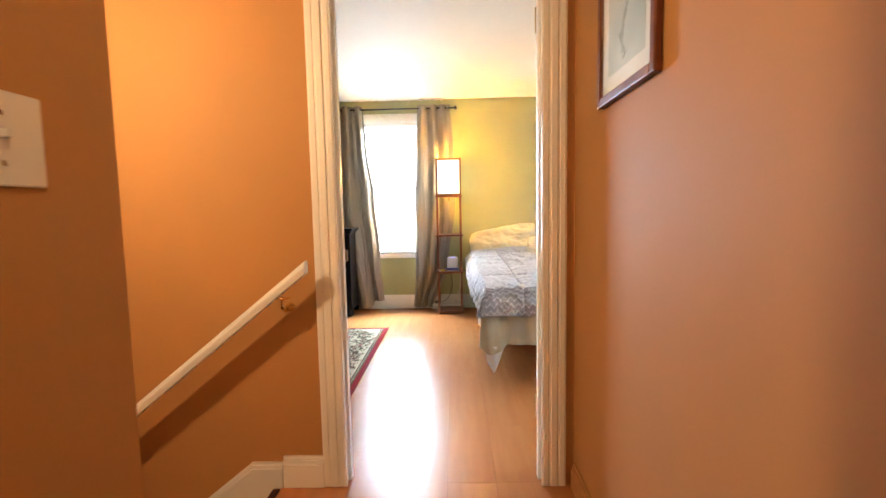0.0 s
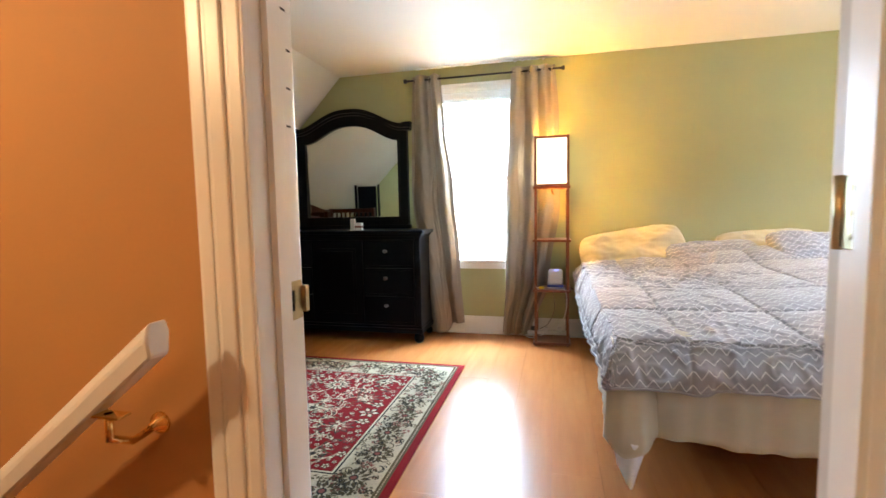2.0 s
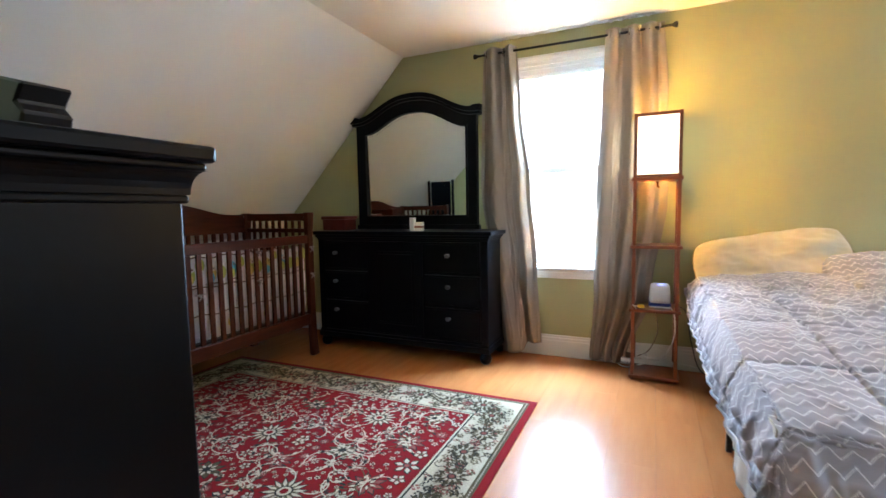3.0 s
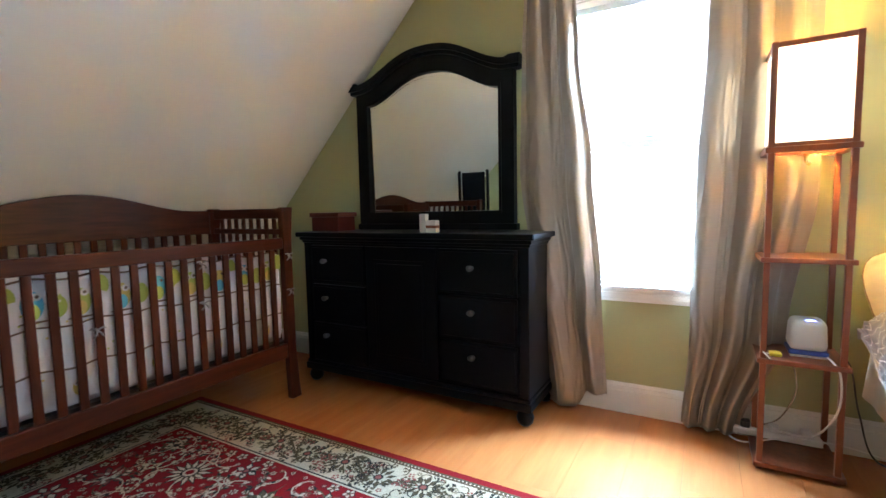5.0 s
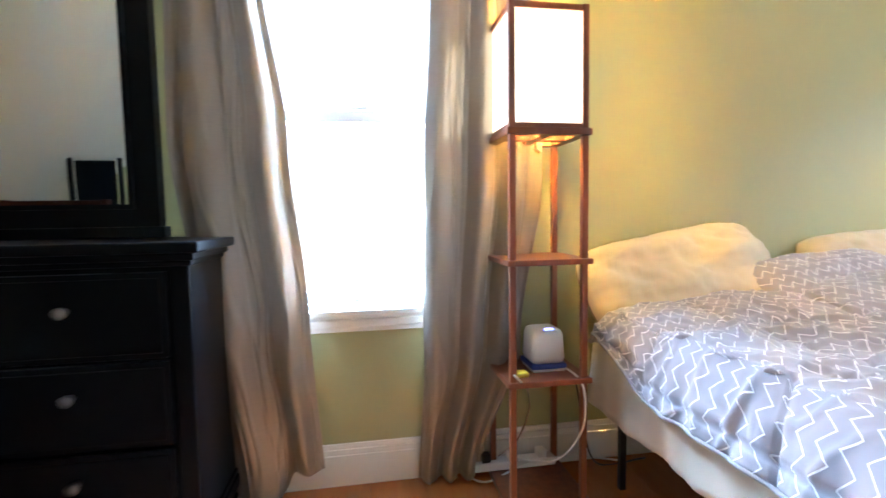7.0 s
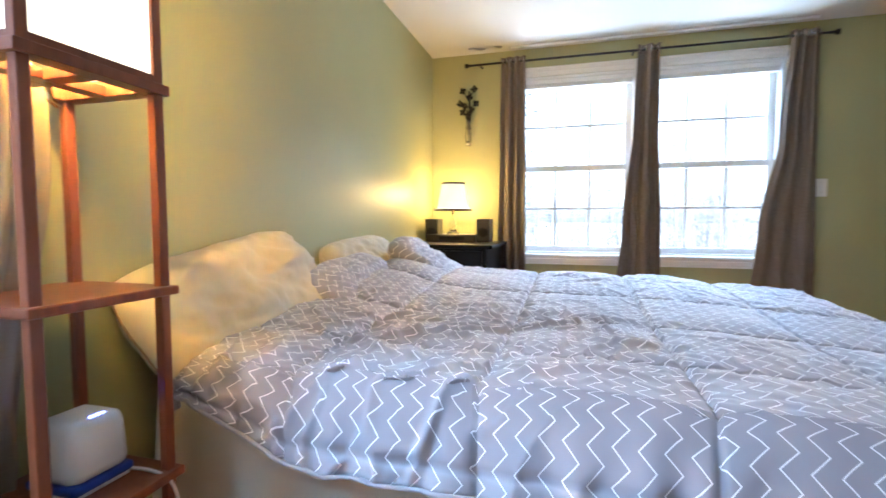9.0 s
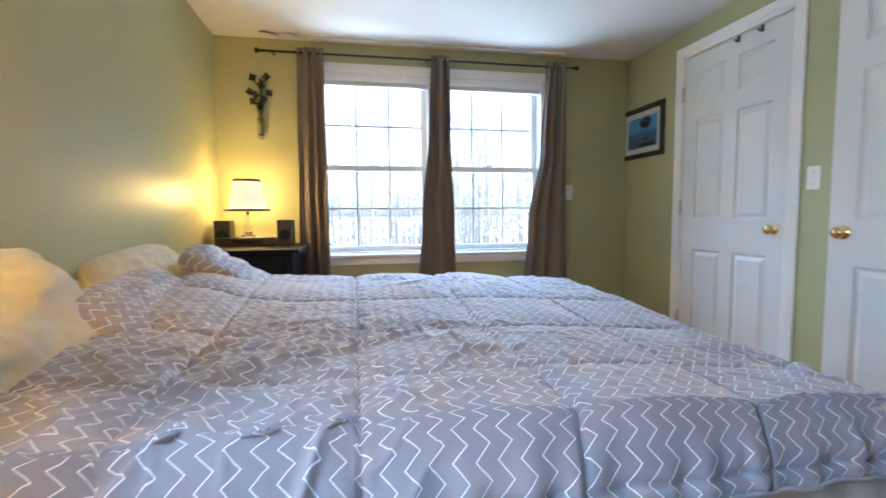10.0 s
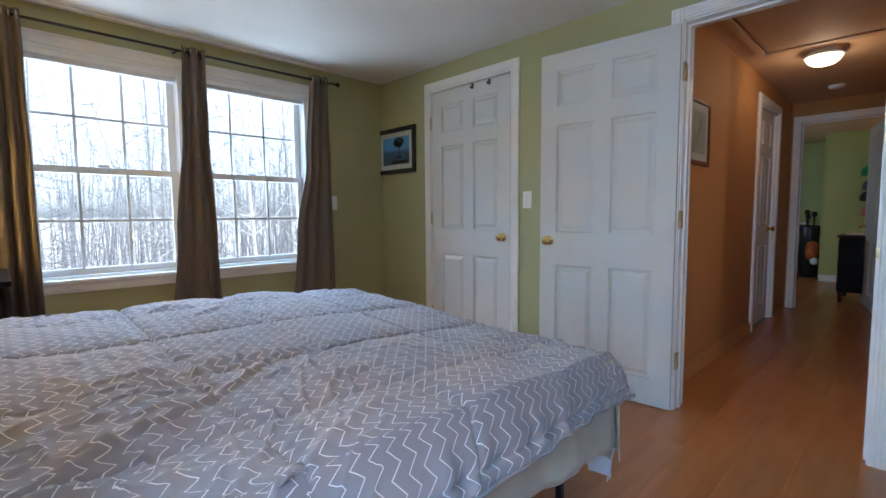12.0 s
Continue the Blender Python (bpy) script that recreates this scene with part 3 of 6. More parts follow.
def window(name, axis, at, a0, a1, z0, z1, cols, label, muntins=True):
    """A white double-hung window in a wall. axis 'y': the wall faces -y at y=at; axis 'x': it faces -x at x=at."""
    def B(p0, p1, d0, d1, q0, q1, bev=.0015, bm=None):
        bm = bm if bm is not None else bmesh.new()
        if axis == 'y':
            return bx(bm, p0, p1, at + d0, at + d1, q0, q1, bev)
        return bx(bm, at + d0, at + d1, p0, p1, q0, q1, bev)
    mid = (a0 + a1) / 2
    w = tagged(new(name), label, "window", kind="structure")
    ORG[w.name] = Vector((0, 0, 0))
    bm = B(a0, a0 + .022, 0, .15, z0, z1)
    B(a1 - .022, a1, 0, .15, z0, z1, bm=bm)
    B(a0 + .022, a1 - .022, 0, .15, z1 - .02, z1, bm=bm)
    B(a0 + .022, a1 - .022, .02, .15, z0, z0 + .02, bm=bm)
    part("window_frame", bm, M["vinyl"], w)
    ho = .045
    zm = (z0 + z1) / 2 - .015
    for sash, (s0, s1, d0) in enumerate(((z0 + .02, zm + .02, .055), (zm - .02, z1 - .02, .092))):
        x0, x1 = a0 + .022, a1 - .022
        bm = B(x0, x0 + ho, d0, d0 + .032, s0, s1)
        B(x1 - ho, x1, d0, d0 + .032, s0, s1, bm=bm)
        B(x0 + ho, x1 - ho, d0, d0 + .032, s0, s0 + .04, bm=bm)
        B(x0 + ho, x1 - ho, d0, d0 + .032, s1 - .04, s1, bm=bm)
        sa = part("sash", bm, M["vinyl"], w)
        g = part("pane", B(x0 + ho - .003, x1 - ho + .003, d0 + .014, d0 + .018, s0 + .037, s1 - .037, 0), M["pane"], sa, "clear window pane")
        g.visible_shadow = False
        if muntins:
            gw = x1 - x0 - 2 * ho
            for i in (1, 2):
                c = x0 + ho + gw * i / 3
                part("muntin", B(c - .008, c + .008, d0 + .010, d0 + .022, s0 + .04, s1 - .04, .001), M["vinyl"], sa)
            c = (s0 + s1) / 2
            part("muntin", B(x0 + ho, x1 - ho, d0 + .009, d0 + .023, c - .008, c + .008, .001), M["vinyl"], sa)
    part("sash_lock", B(mid - .03, mid + .03, .040, .056, zm + .02, zm + .035, .003), M["vinyl"], w)
    part("blind_headrail", B(a0 + .026, a1 - .026, .004, .05, z1 - .055, z1 - .022, .003), M["vinyl"], w, "white blind pulled up to its headrail")
    bm = bmesh.new()
    for i in range(4):
        B(a0 + .03, a1 - .03, .008, .046, z1 - .062 - i * .007, z1 - .058 - i * .007, .001, bm=bm)
    part("blind_slats", bm, M["vinyl"], w, kind="stuff")
    return w


window("window_north", 'y', N, NX0, NX1, NZ0, NZ1, 3, "bright white double-hung window behind parted curtains", False)
window("window_east_a", 'x', E, EA0, EA1, EZ0, EZ1, 3, "white double-hung window with grilles and wooded view")
window("window_east_b", 'x', E, EB0, EB1, EZ0, EZ1, 3, "white double-hung window with grilles and wooded view")


def window_trim(name, axis, at, a0, a1, z0, z1, w, label, mull=()):
    bm = bmesh.new()
    def B(p0, p1, d, q0, q1, bev=.002):
        if axis == 'y':
            bx(bm, p0, p1, at - d, at, q0, q1, bev)
        else:
            bx(bm, at - d, at, p0, p1, q0, q1, bev)
    for p0, p1 in ((a0 - w, a0), (a1, a1 + w), *mull):
        B(p0, p1, .014, z0, z1)
        B(p0 + .012, p1 - .012, .020, z0, z1)
    B(a0 - w, a1 + w, .015, z1, z1 + w)
    B(a0 - w, a1 + w, .021, z1 + w * .35, z1 + w * .55, .003)
    B(a0 - w - .004, a1 + w + .004, .026, z1 + w * .8, z1 + w, .004)
    B(a0 - w - .01, a1 + w + .01, .034, z0 - .02, z0 + .004, .005)
    B(a0 - w, a1 + w, .016, z0 - .075, z0 - .02)
    B(a0 - w, a1 + w, .021, z0 - .06, z0 - .03, .004)
    return structure(name, bm, M["white"], label, "window casing")


window_trim("window_casing_north", 'y', N, NX0, NX1, NZ0, NZ1, .065, "white moulded window casing and sill")
window_trim("window_casing_east", 'x', E, EB0, EA1, EZ0, EZ1, .065, "white moulded casing and sill round both windows", ((EB1, EA0),))
# casing of the added opening, unseen, where the far room fill stands
part("far_window_casing", boxes((3.885, 3.9, -2.76, -2.7, .84, 2.06), (3.885, 3.9, -1.7, -1.64, .84, 2.06), (3.885, 3.9, -2.7, -1.7, .84, .9), (3.885, 3.9, -2.7, -1.7, 2.0, 2.06), bev=.003), M["white"], None, "white casing of an unseen window added to the far room", "structure", category="window casing")

# ---- stairs and handrail ----
RISE, RUN = .195, .245
stair = thing("staircase", (TOPX, 2.76, -2.6), "wooden stairs going down between orange walls", "staircase")
for i in range(13):
    x1 = TOPX - i * RUN
    z = -(i + 1) * RISE
    part("riser", box(x1 - .018, x1, SWY + .02, HS - .02, z, z + RISE - (.028 if i else .012)), M["white"], stair)
    if i < 12:
        part("tread", box(x1 - RUN - .018, x1 - .018 + .0, SWY + .02, HS - .02, z - .028, z, .006), M["cherryh"], stair)
part("nosing", box(TOPX - .028, TOPX + .004, SWY + .02, HS - .02, -.026, .001, .006), M["cherryh"], stair)
bm = bmesh.new()
for t0, t1, d in ((-.26, .074, .016), (.074, .088, .012), (.088, .098, .007)):
    k0, k1 = TOPX - .11, TOPX - .11 - 2.8
    fall = 2.8 * RISE / RUN
    outline_slab(bm, [(TOPX + .01, t0), (TOPX + .01, t1), (k0, t1), (k1, t1 - fall), (k1, t0 - fall), (k0, t0)], 'y', HS - d, HS)
part("skirt_board", bm, M["white"], stair, "white skirt board following the steps")
rail = thing("handrail", (1.36, HS, .89), "white painted handrail on brass brackets beside the stairs", "handrail")
sl = -.80
RY = HS - .085
bm = bmesh.new()
for p, q in (((RY - .019, RY + .019), (-.075, 0)),):
    n0, n1 = Vector((1.335, 0, .905)), Vector((1.335 - 3.3, 0, .905 + 3.3 * sl))
    prof = [(-.017, -.048), (.017, -.048), (.020, -.018), (.014, .0), (-.014, .0), (-.020, -.018)]
    rings = [[bm.verts.new((c.x, RY + a, c.z + b)) for a, b in prof] for c in (n0, n1)]
    for i in range(6):
        bm.faces.new((rings[0][i], rings[0][(i + 1) % 6], rings[1][(i + 1) % 6], rings[1][i]))
    bm.faces.new(rings[0][::-1])
    bm.faces.new(rings[1])
    bmesh.ops.recalc_face_normals(bm, faces=bm.faces)
    bmesh.ops.bevel(bm, geom=bm.edges[:], offset=.003, segments=1, affect='EDGES')
part("rail", bm, M["white"], rail)
for bxp in (1.24, .30, -.60):
    zr = .905 + (1.355 - bxp) * sl - .046
    br = part("bracket", tube(bmesh.new(), [(bxp, HS, zr - .05), (bxp, HS - .05, zr - .055), (bxp, RY - .0, zr - .035), (bxp, RY, zr + .002)], .006, 8), M["brass"], rail, "brass handrail bracket", smooth=True)
    part("rosette", lathe(bmesh.new(), [(.018, -.0), (.017, -.005), (.010, -.009), (.006, -.02)], (bxp, HS, zr - .05), 'y', 16), M["brass"], br, smooth=True)
    part("saddle", box(bxp - .028, bxp + .028, RY - .011, RY + .011, zr - .002, zr + .002, .001), M["brass"], br)

# ---- bed ----
BX0, BX1, BY0, BY1 = 2.10, 3.60, 4.40, 6.40
bedframe = thing("bed", (2.85, 5.4, 0), "black metal bed frame with thin legs against the green wall", "bed")
bm = boxes((BX0, BX0 + .03, BY0 + .05, BY1, .27, .31), (BX1 - .03, BX1, BY0 + .05, BY1, .27, .31), (BX0 + .03, BX1 - .03, BY0 + .05, BY0 + .08, .27, .31), (BX0 + .03, BX1 - .03, BY1 - .03, BY1, .27, .31), (2.83, 2.87, BY0 + .08, BY1 - .03, .27, .31), bev=.003)
part("side_rails", bm, M["blackmetal"], bedframe)
bm = boxes(*[(BX0 + .03, BX1 - .03, y, y + .03, .285, .30) for y in np.linspace(4.6, 6.2, 8)])
part("slats", bm, M["blackmetal"], bedframe)
for lx in (BX0 + .012, 2.85, BX1 - .012):
    for ly in (4.62, 5.43, 6.25):
        part("leg", boxes((lx - .011, lx + .011, ly - .011, ly + .011, 0, .27), bev=.002), M["blackmetal"], bedframe)
part("foot_bar", box(BX0 + .023, 2.839, 5.42, 5.44, .008, .024, .003), M["blackmetal"], bedframe)
mattress = thing("mattress", (2.85, 5.4, .31), "thick mattress in a cream fitted sheet on the bed frame", "mattress")
part("mattress_body", box(BX0 - .01, BX1 + .01, BY0, BY1, .31, .575, .045), M["cream"], mattress, smooth=True)


def smooth01(x, a, b):
    t = min(1, max(0, (x - a) / (b - a)))
    return t * t * (3 - 2 * t)


def cloth_mesh(name, fn, nu, nv, material, uvf=None, thick=.0):
    bm = bmesh.new()
    uvl = bm.loops.layers.uv.new("UVMap")
    grid = [[bm.verts.new(fn(i / nu, j / nv)) for j in range(nv + 1)] for i in range(nu + 1)]
    for i in range(nu):
        for j in range(nv):
            f = bm.faces.new((grid[i][j], grid[i + 1][j], grid[i + 1][j + 1], grid[i][j + 1]))
            for lp, (a, b) in zip(f.loops, ((i, j), (i + 1, j), (i + 1, j + 1), (i, j + 1))):
                lp[uvl].uv = uvf(a / nu, b / nv) if uvf else (a / nu, b / nv)
    return bm


# the duvet: u runs across the bed, v from the head to the foot, both in metres of cloth
W, L = BX1 - BX0 + .10, 6.25 - BY0 + .03
X0, YH = BX0 - .065, 6.25
UW, UE, VF = .19, .24, .235


def duvet_point(a, b):
    u = -UW + a * (W + UW + UE)
    v = b * (L + VF)
    uc, vc = min(max(u, 0), W), min(v, L)
    pw, pe, pf = max(0, -u / UW), max(0, (u - W) / UE), max(0, (v - L) / VF)
    p = min(1, math.hypot(max(pw, pe), pf))
    # puffed quilting in squares, seams pulled in
    q = .40
    su, sv = abs(((u + .16) % q) / q - .5) * 2, abs(((v + .10) % q) / q - .5) * 2
    puff = .017 * (1 - max(su, sv) ** 3) - .014 * (1 - smooth01(1 - max(su, sv), 0, .035))
    wr = .010 * noise.noise(Vector((u * 1.7, v * 1.7, 3.1))) + .004 * noise.noise(Vector((u * 6 + v * 2, v * 9, 7.7)))
    wr += .0016 * noise.noise(Vector((u * 24, v * 30, 2.7)))
    soft = smooth01(noise.noise(Vector((u * 1.3, v * 1.1, 20.0))), -.25, .35)
    ridge = 1 - abs(noise.noise(Vector((u * 3.4 - v * 3.6, v * 2.2 + u * 1.6, 1.3))))
    wr += .015 * max(0, ridge - .87) * 7.7 * soft
    r2 = 1 - abs(noise.noise(Vector((u * 2 + v * 9, v * 5 - u * 8, 9.2))))
    wr += .010 * max(0, r2 - .87) * 7.7 * soft
    r3 = 1 - abs(noise.noise(Vector((u * 11 - v * 4, v * 13 + u * 6, 4.4))))
    wr += .0060 * max(0, r3 - .80) * 5 * smooth01(noise.noise(Vector((u * 2.1, v * 1.9, 33.0))), -.25, .2)
    r4 = 1 - abs(noise.noise(Vector((u * 9 + v * 15, v * 8 - u * 17, 14.4))))
    wr += .0030 * max(0, r4 - .82) * 5.5 * smooth01(noise.noise(Vector((u * 2.6, v * 2.4, 44.0))), -.2, .25)
    # cloth puckers along the seams
    near = 1 - smooth01(1 - max(su, sv), 0, .30)
    wr += .0022 * near * math.sin((v if su > sv else u) * 95 + 5 * noise.noise(Vector((u * 6, v * 6, 70.0))))
    hang = smooth01(p, .1, .9)
    top = .612 + .045 * smooth01(u, .5, 1.4) + .018 * math.sin(v * 2.1)
    top += .10 * math.exp(-((v - .06) / .24) ** 2) * (.35 + .65 * smooth01(u, .25, 1.2)) * smooth01(u, -.05, .25)
    top -= .03 * smooth01(v, 1.2, L)
    zh = .44 + .12 * smooth01(.40 - v, 0, .40) - .02 * smooth01(v, 1.45, L) if u < W / 2 else .42
    zh -= .012 * smooth01(v, L, L + VF) * (1 if u < .3 else 0)
    zh += .007 * noise.noise(Vector((u * 9, v * 9, 50.0)))
    turn = 1 - math.cos(p * math.pi / 2)
    gather = .0055 * math.sin((v if pw or pe else u) * 52 + 3 * noise.noise(Vector((u * 5, v * 5, 60.0)))) * hang
    out = .060 * math.sin(p * math.pi / 2)
    x = X0 + .03 * smooth01(v, L - .6, L) * (1 - uc / W) + uc - out * .7 * min(1, pw * 1.3) + out * min(1, pe * 1.3)
    y = YH - vc - out * min(1, pf * 1.3)
    z = top + (puff + wr) * (1 - .5 * hang) + (zh - top) * turn
    side = (wr * .9 + puff * .7 + gather)
    if pw or pe:
        x += (side if pe else -side) * hang
    if pf:
        y -= side * hang
    if v < .03:
        z -= .03
    return (x, y, max(z, .2))


duvet = thing("duvet", (2.85, 5.2, .58), "rumpled grey and white chevron duvet spread over the bed", "duvet")
bm = cloth_mesh("duvet", duvet_point, 320, 330, M["chevron"], lambda a, b: (-UW + a * (W + UW + UE), b * (L + VF)))
cover = part("cover", bm, M["chevron"], duvet, smooth=True)
so = cover.modifiers.new("thickness", 'SOLIDIFY')
so.thickness, so.offset = .012, 1
bm = bmesh.new()
tube(bm, [Vector(duvet_point(a, 1)) + Vector((0, -.002, -.002)) for a in np.linspace(0, 1, 90)], .005, 6)
tube(bm, [Vector(duvet_point(0, b)) + Vector((-.002, 0, -.002)) for b in np.linspace(0, 1, 90)], .005, 6)
part("piping", bm, M["chevron"], duvet, smooth=True)

# the sheet hangs below the duvet on two sides, with one corner reaching the floor
sheet = thing("bed_sheet", (2.85, 4.4, .2), "cream flat sheet hanging below the duvet, one corner near the floor", "sheet")


def sheet_foot(a, b):
    x = BX0 - .05 + a * (BX1 - BX0 + .05)
    z0 = .195 + .012 * math.sin(x * 9)
    z = .54 + (z0 - .54) * b
    y = BY0 - .022 - (.009 * math.sin(x * 31 + .6) + .012 * math.sin(x * 11) + .004 * math.sin(x * 70)) * b
    return (x, y, z)


def sheet_side(a, b):
    y = BY0 - .02 + a * (BY1 - BY0 - .05)
    z0 = .285 + .012 * math.sin(y * 5) + .004 * math.sin(y * 17) - .03 * smooth01(y, 4.7, 4.4)
    z = .56 + (z0 - .56) * b
    x = 2.050 - .012 * b - (.006 * math.sin(y * 23) + .009 * math.sin(y * 7 + 1) + .003 * math.sin(y * 61)) * b
    return (x, y, z)


part("foot_drop", cloth_mesh("s", sheet_foot, 190, 16, None), M["cream"], sheet, smooth=True)
part("side_drop", cloth_mesh("s", sheet_side, 190, 14, None), M["cream"], sheet, smooth=True)


def corner_flare(a, b):
    y = 4.375 - (.03 + .085 * b) * math.sin(math.pi * a) + .010 * math.sin(a * 14 + 1) * b
    return (2.033 + .16 * a - .012 * b * (1 - 2 * a), y, .47 - b * (.275 + .02 * math.sin(a * 5)))


def corner_tail(a, b):
    x = 2.052 + .130 * a * (1 - .45 * b) + .018 * b
    y = 4.360 - .085 * math.sin(math.pi * a) + .012 * b + .008 * math.sin(a * 11) * b
    return (x, y, .225 - b * (.165 - .09 * abs(a - .45)))


part("corner_flare", cloth_mesh("s", corner_flare, 24, 16, None), M["cream"], sheet, smooth=True)
part("corner_drop", cloth_mesh("s", corner_tail, 24, 16, None), M["whitecloth"], sheet, "white underside of the hanging sheet corner", smooth=True)
for o in sheet.children:
    m = o.modifiers.new("thickness", 'SOLIDIFY')
    m.thickness = .003


def pillow(name, c, size, rot, material, label, seed, piping=None):
    p = new(name)
    p.empty_display_size = .05
    ORG[p.name] = Vector((0, 0, 0))
    tagged(p, label, "pillow")
    n = 44
    bm = bmesh.new()
    uvl = bm.loops.layers.uv.new("UVMap")
    sides = []
    for s in (1, -1):
        g = []
        for i in range(n + 1):
            row = []
            for j in range(n + 1):
                a, b = i / n * 2 - 1, j / n * 2 - 1
                pinch = 1 - .12 * abs(a * b) ** 3 + .010 * noise.noise(Vector((a * 3, b * 3, seed + 9)))
                h = max(0, (1 - a ** 4)) ** .55 * max(0, (1 - b ** 4)) ** .55
                wv = noise.noise(Vector((a * 2.2, b * 2.2, seed))) * .25 + (1 - abs(noise.noise(Vector((a * 3 + b * 2, b * 4, seed + 3))))) * .12
                wv += .24 * (1 - abs(noise.noise(Vector((a * 7 + b * 2, b * 2.5 - a, seed + 6))))) ** 4 * (1 - .5 * h)
                z = s * size[2] / 2 * h * (.85 + 1.3 * wv)
                row.append(bm.verts.new((a * size[0] / 2 * pinch, b * size[1] / 2 * pinch, z)))
            g.append(row)
        sides.append(g)
        for i in range(n):
            for j in range(n):
                q = (g[i][j], g[i + 1][j], g[i + 1][j + 1], g[i][j + 1])
                f = bm.faces.new(q if s > 0 else q[::-1])
                for lp in f.loops:
                    lp[uvl].uv = (lp.vert.co.x, lp.vert.co.y)
    bmesh.ops.remove_doubles(bm, verts=bm.verts, dist=.0006)
    part("pillow_body", bm, material, p, smooth=True)
    if piping:
        g = sides
        k = .985
        pts = []
        for t in np.linspace(0, 4, 81):
            e, f = int(t) % 4, t - int(t)
            a, b = ((-1 + 2 * f, -1), (1, -1 + 2 * f), (1 - 2 * f, 1), (-1, 1 - 2 * f))[e]
            pinch = 1 - .12 * abs(a * b) ** 3 + .010 * noise.noise(Vector((a * 3, b * 3, seed + 9)))
            pts.append((a * size[0] / 2 * pinch, b * size[1] / 2 * pinch, 0))
        part("seam_piping", tube(bmesh.new(), pts, .003, 6), piping, p, smooth=True)
    p.matrix_world = pose(*c, *rot)
    return p


pillow("pillow", (2.41, 6.365, .705), (.76, .40, .17), (54, -9, 0), M["pillow"], "plump cream pillow leaning on the green wall", 2.0, M["seam"])
pillow("pillow", (3.32, 6.36, .715), (.66, .36, .14), (50, -3, -2), M["pillow"], "cream pillow lying at the head of the bed", 5.0, M["pillow"])
pillow("pillow_sham", (3.49, 6.13, .735), (.52, .36, .14), (34, 3, 8), M["chevron"], "grey chevron pillow at the head of the bed", 8.0)
pillow("pillow_sham", (2.92, 6.22, .70), (.62, .30, .10), (30, -4, 0), M["chevron"], "flat grey chevron pillow half under the duvet", 11.0)

# ---- shelf floor lamp ----
lp = thing("floor_lamp", (1.818, 6.30, 0), "reddish wooden shelf floor lamp with a lit white shade", "floor lamp")
LX0, LX1, LY0, LY1 = 1.69, 1.945, 6.175, 6.43
for x in (LX0, LX1 - .02):
    for y in (LY0, LY1 - .02):
        part("post", box(x, x + .02, y, y + .02, 0, 1.585, .002), M["lampwood"], lp)
for z in (.03, .435, .815):
    part("shelf", box(LX0 - .010, LX1 + .012, LY0 - .012, LY1 + .012, z - .018, z, .003), M["lampwood"], lp)
z = 1.215
for b in ((LX0 - .008, LX1 + .008, LY0 - .008, LY0 + .03), (LX0 - .008, LX1 + .008, LY1 - .03, LY1 + .008), (LX0 - .008, LX0 + .03, LY0 + .03, LY1 - .03), (LX1 - .03, LX1 + .008, LY0 + .03, LY1 - .03),
          (LX0 + .03, LX1 - .03, 6.285, 6.32), (1.80, 1.835, LY0 + .03, 6.285), (1.80, 1.835, 6.32, LY1 - .03)):
    part("plate_bar", box(*b, z - .02, z, .0015), M["lampwood"], lp)
for x0, x1, y0, y1 in ((LX0 + .02, LX1 - .02, LY0 + .002, LY0 + .018), (LX0 + .02, LX1 - .02, LY1 - .018, LY1 - .002), (LX0 + .002, LX0 + .018, LY0 + .02, LY1 - .02), (LX1 - .018, LX1 - .002, LY0 + .02, LY1 - .02)):
    part("top_rail", box(x0, x1, y0, y1, 1.565, 1.583, .001), M["lampwood"], lp)
    part("bottom_rail", box(x0, x1, y0, y1, 1.217, 1.231, .001), M["lampwood"], lp)
for x0, x1, y0, y1 in ((LX0 + .02, LX1 - .02, LY0 + .008, LY0 + .010), (LX0 + .02, LX1 - .02, LY1 - .010, LY1 - .008), (LX0 + .008, LX0 + .010, LY0 + .02, LY1 - .02), (LX1 - .010, LX1 - .008, LY0 + .02, LY1 - .02)):
    o = part("shade", box(x0, x1, y0, y1, 1.232, 1.564), M["shade"], lp, "lit white fabric shade panel")
    o.visible_shadow = False
part("socket", lathe(bmesh.new(), [(.02, 1.2), (.022, 1.25), (.018, 1.30)], (1.818, 6.30, 0), 'z', 14), M["plastic"], lp)
part("pull_switch", tube(bmesh.new(), [(1.818, 6.30, 1.195), (1.820, 6.30, 1.165), (1.832, 6.295, 1.155)], .006, 8), M["brass"], lp)

router = thing("wifi_router", (1.85, 6.30, .435), "white rounded wifi router with blue base band on shelf", "router")
bm = box(1.785, 1.905, 6.24, 6.36, .458, .575, .022)
for v in bm.verts:
    k = 1 - .10 * (v.co.z - .458) / .117
    v.co.x, v.co.y = 1.845 + (v.co.x - 1.845) * k, 6.30 + (v.co.y - 6.30) * k
part("router_body", bm, M["whiteplastic"], router, smooth=True)
part("blue_band", box(1.784, 1.906, 6.239, 6.361, .444, .462, .006), M["blue"], router)
part("foot", box(1.79, 1.90, 6.245, 6.355, .4355, .444, .002), M["whiteplastic"], router)
part("light", box(1.835, 1.865, 6.26, 6.266, .572, .5757, .0008), M["led"], router)
tag = thing("yellow_plug", (1.745, 6.22, .436), "small yellow cable plug on the lamp shelf", "plug")
part("plug_body", box(1.722, 1.762, 6.205, 6.245, .4355, .452, .006), M["yellow"], tag)
part("plug_lead", tube(bmesh.new(), [(1.722, 6.22, .442), (1.70, 6.20, .452), (1.70, 6.17, .46), (1.72, 6.158, .44)], .003, 6), M["whiteplastic"], tag)


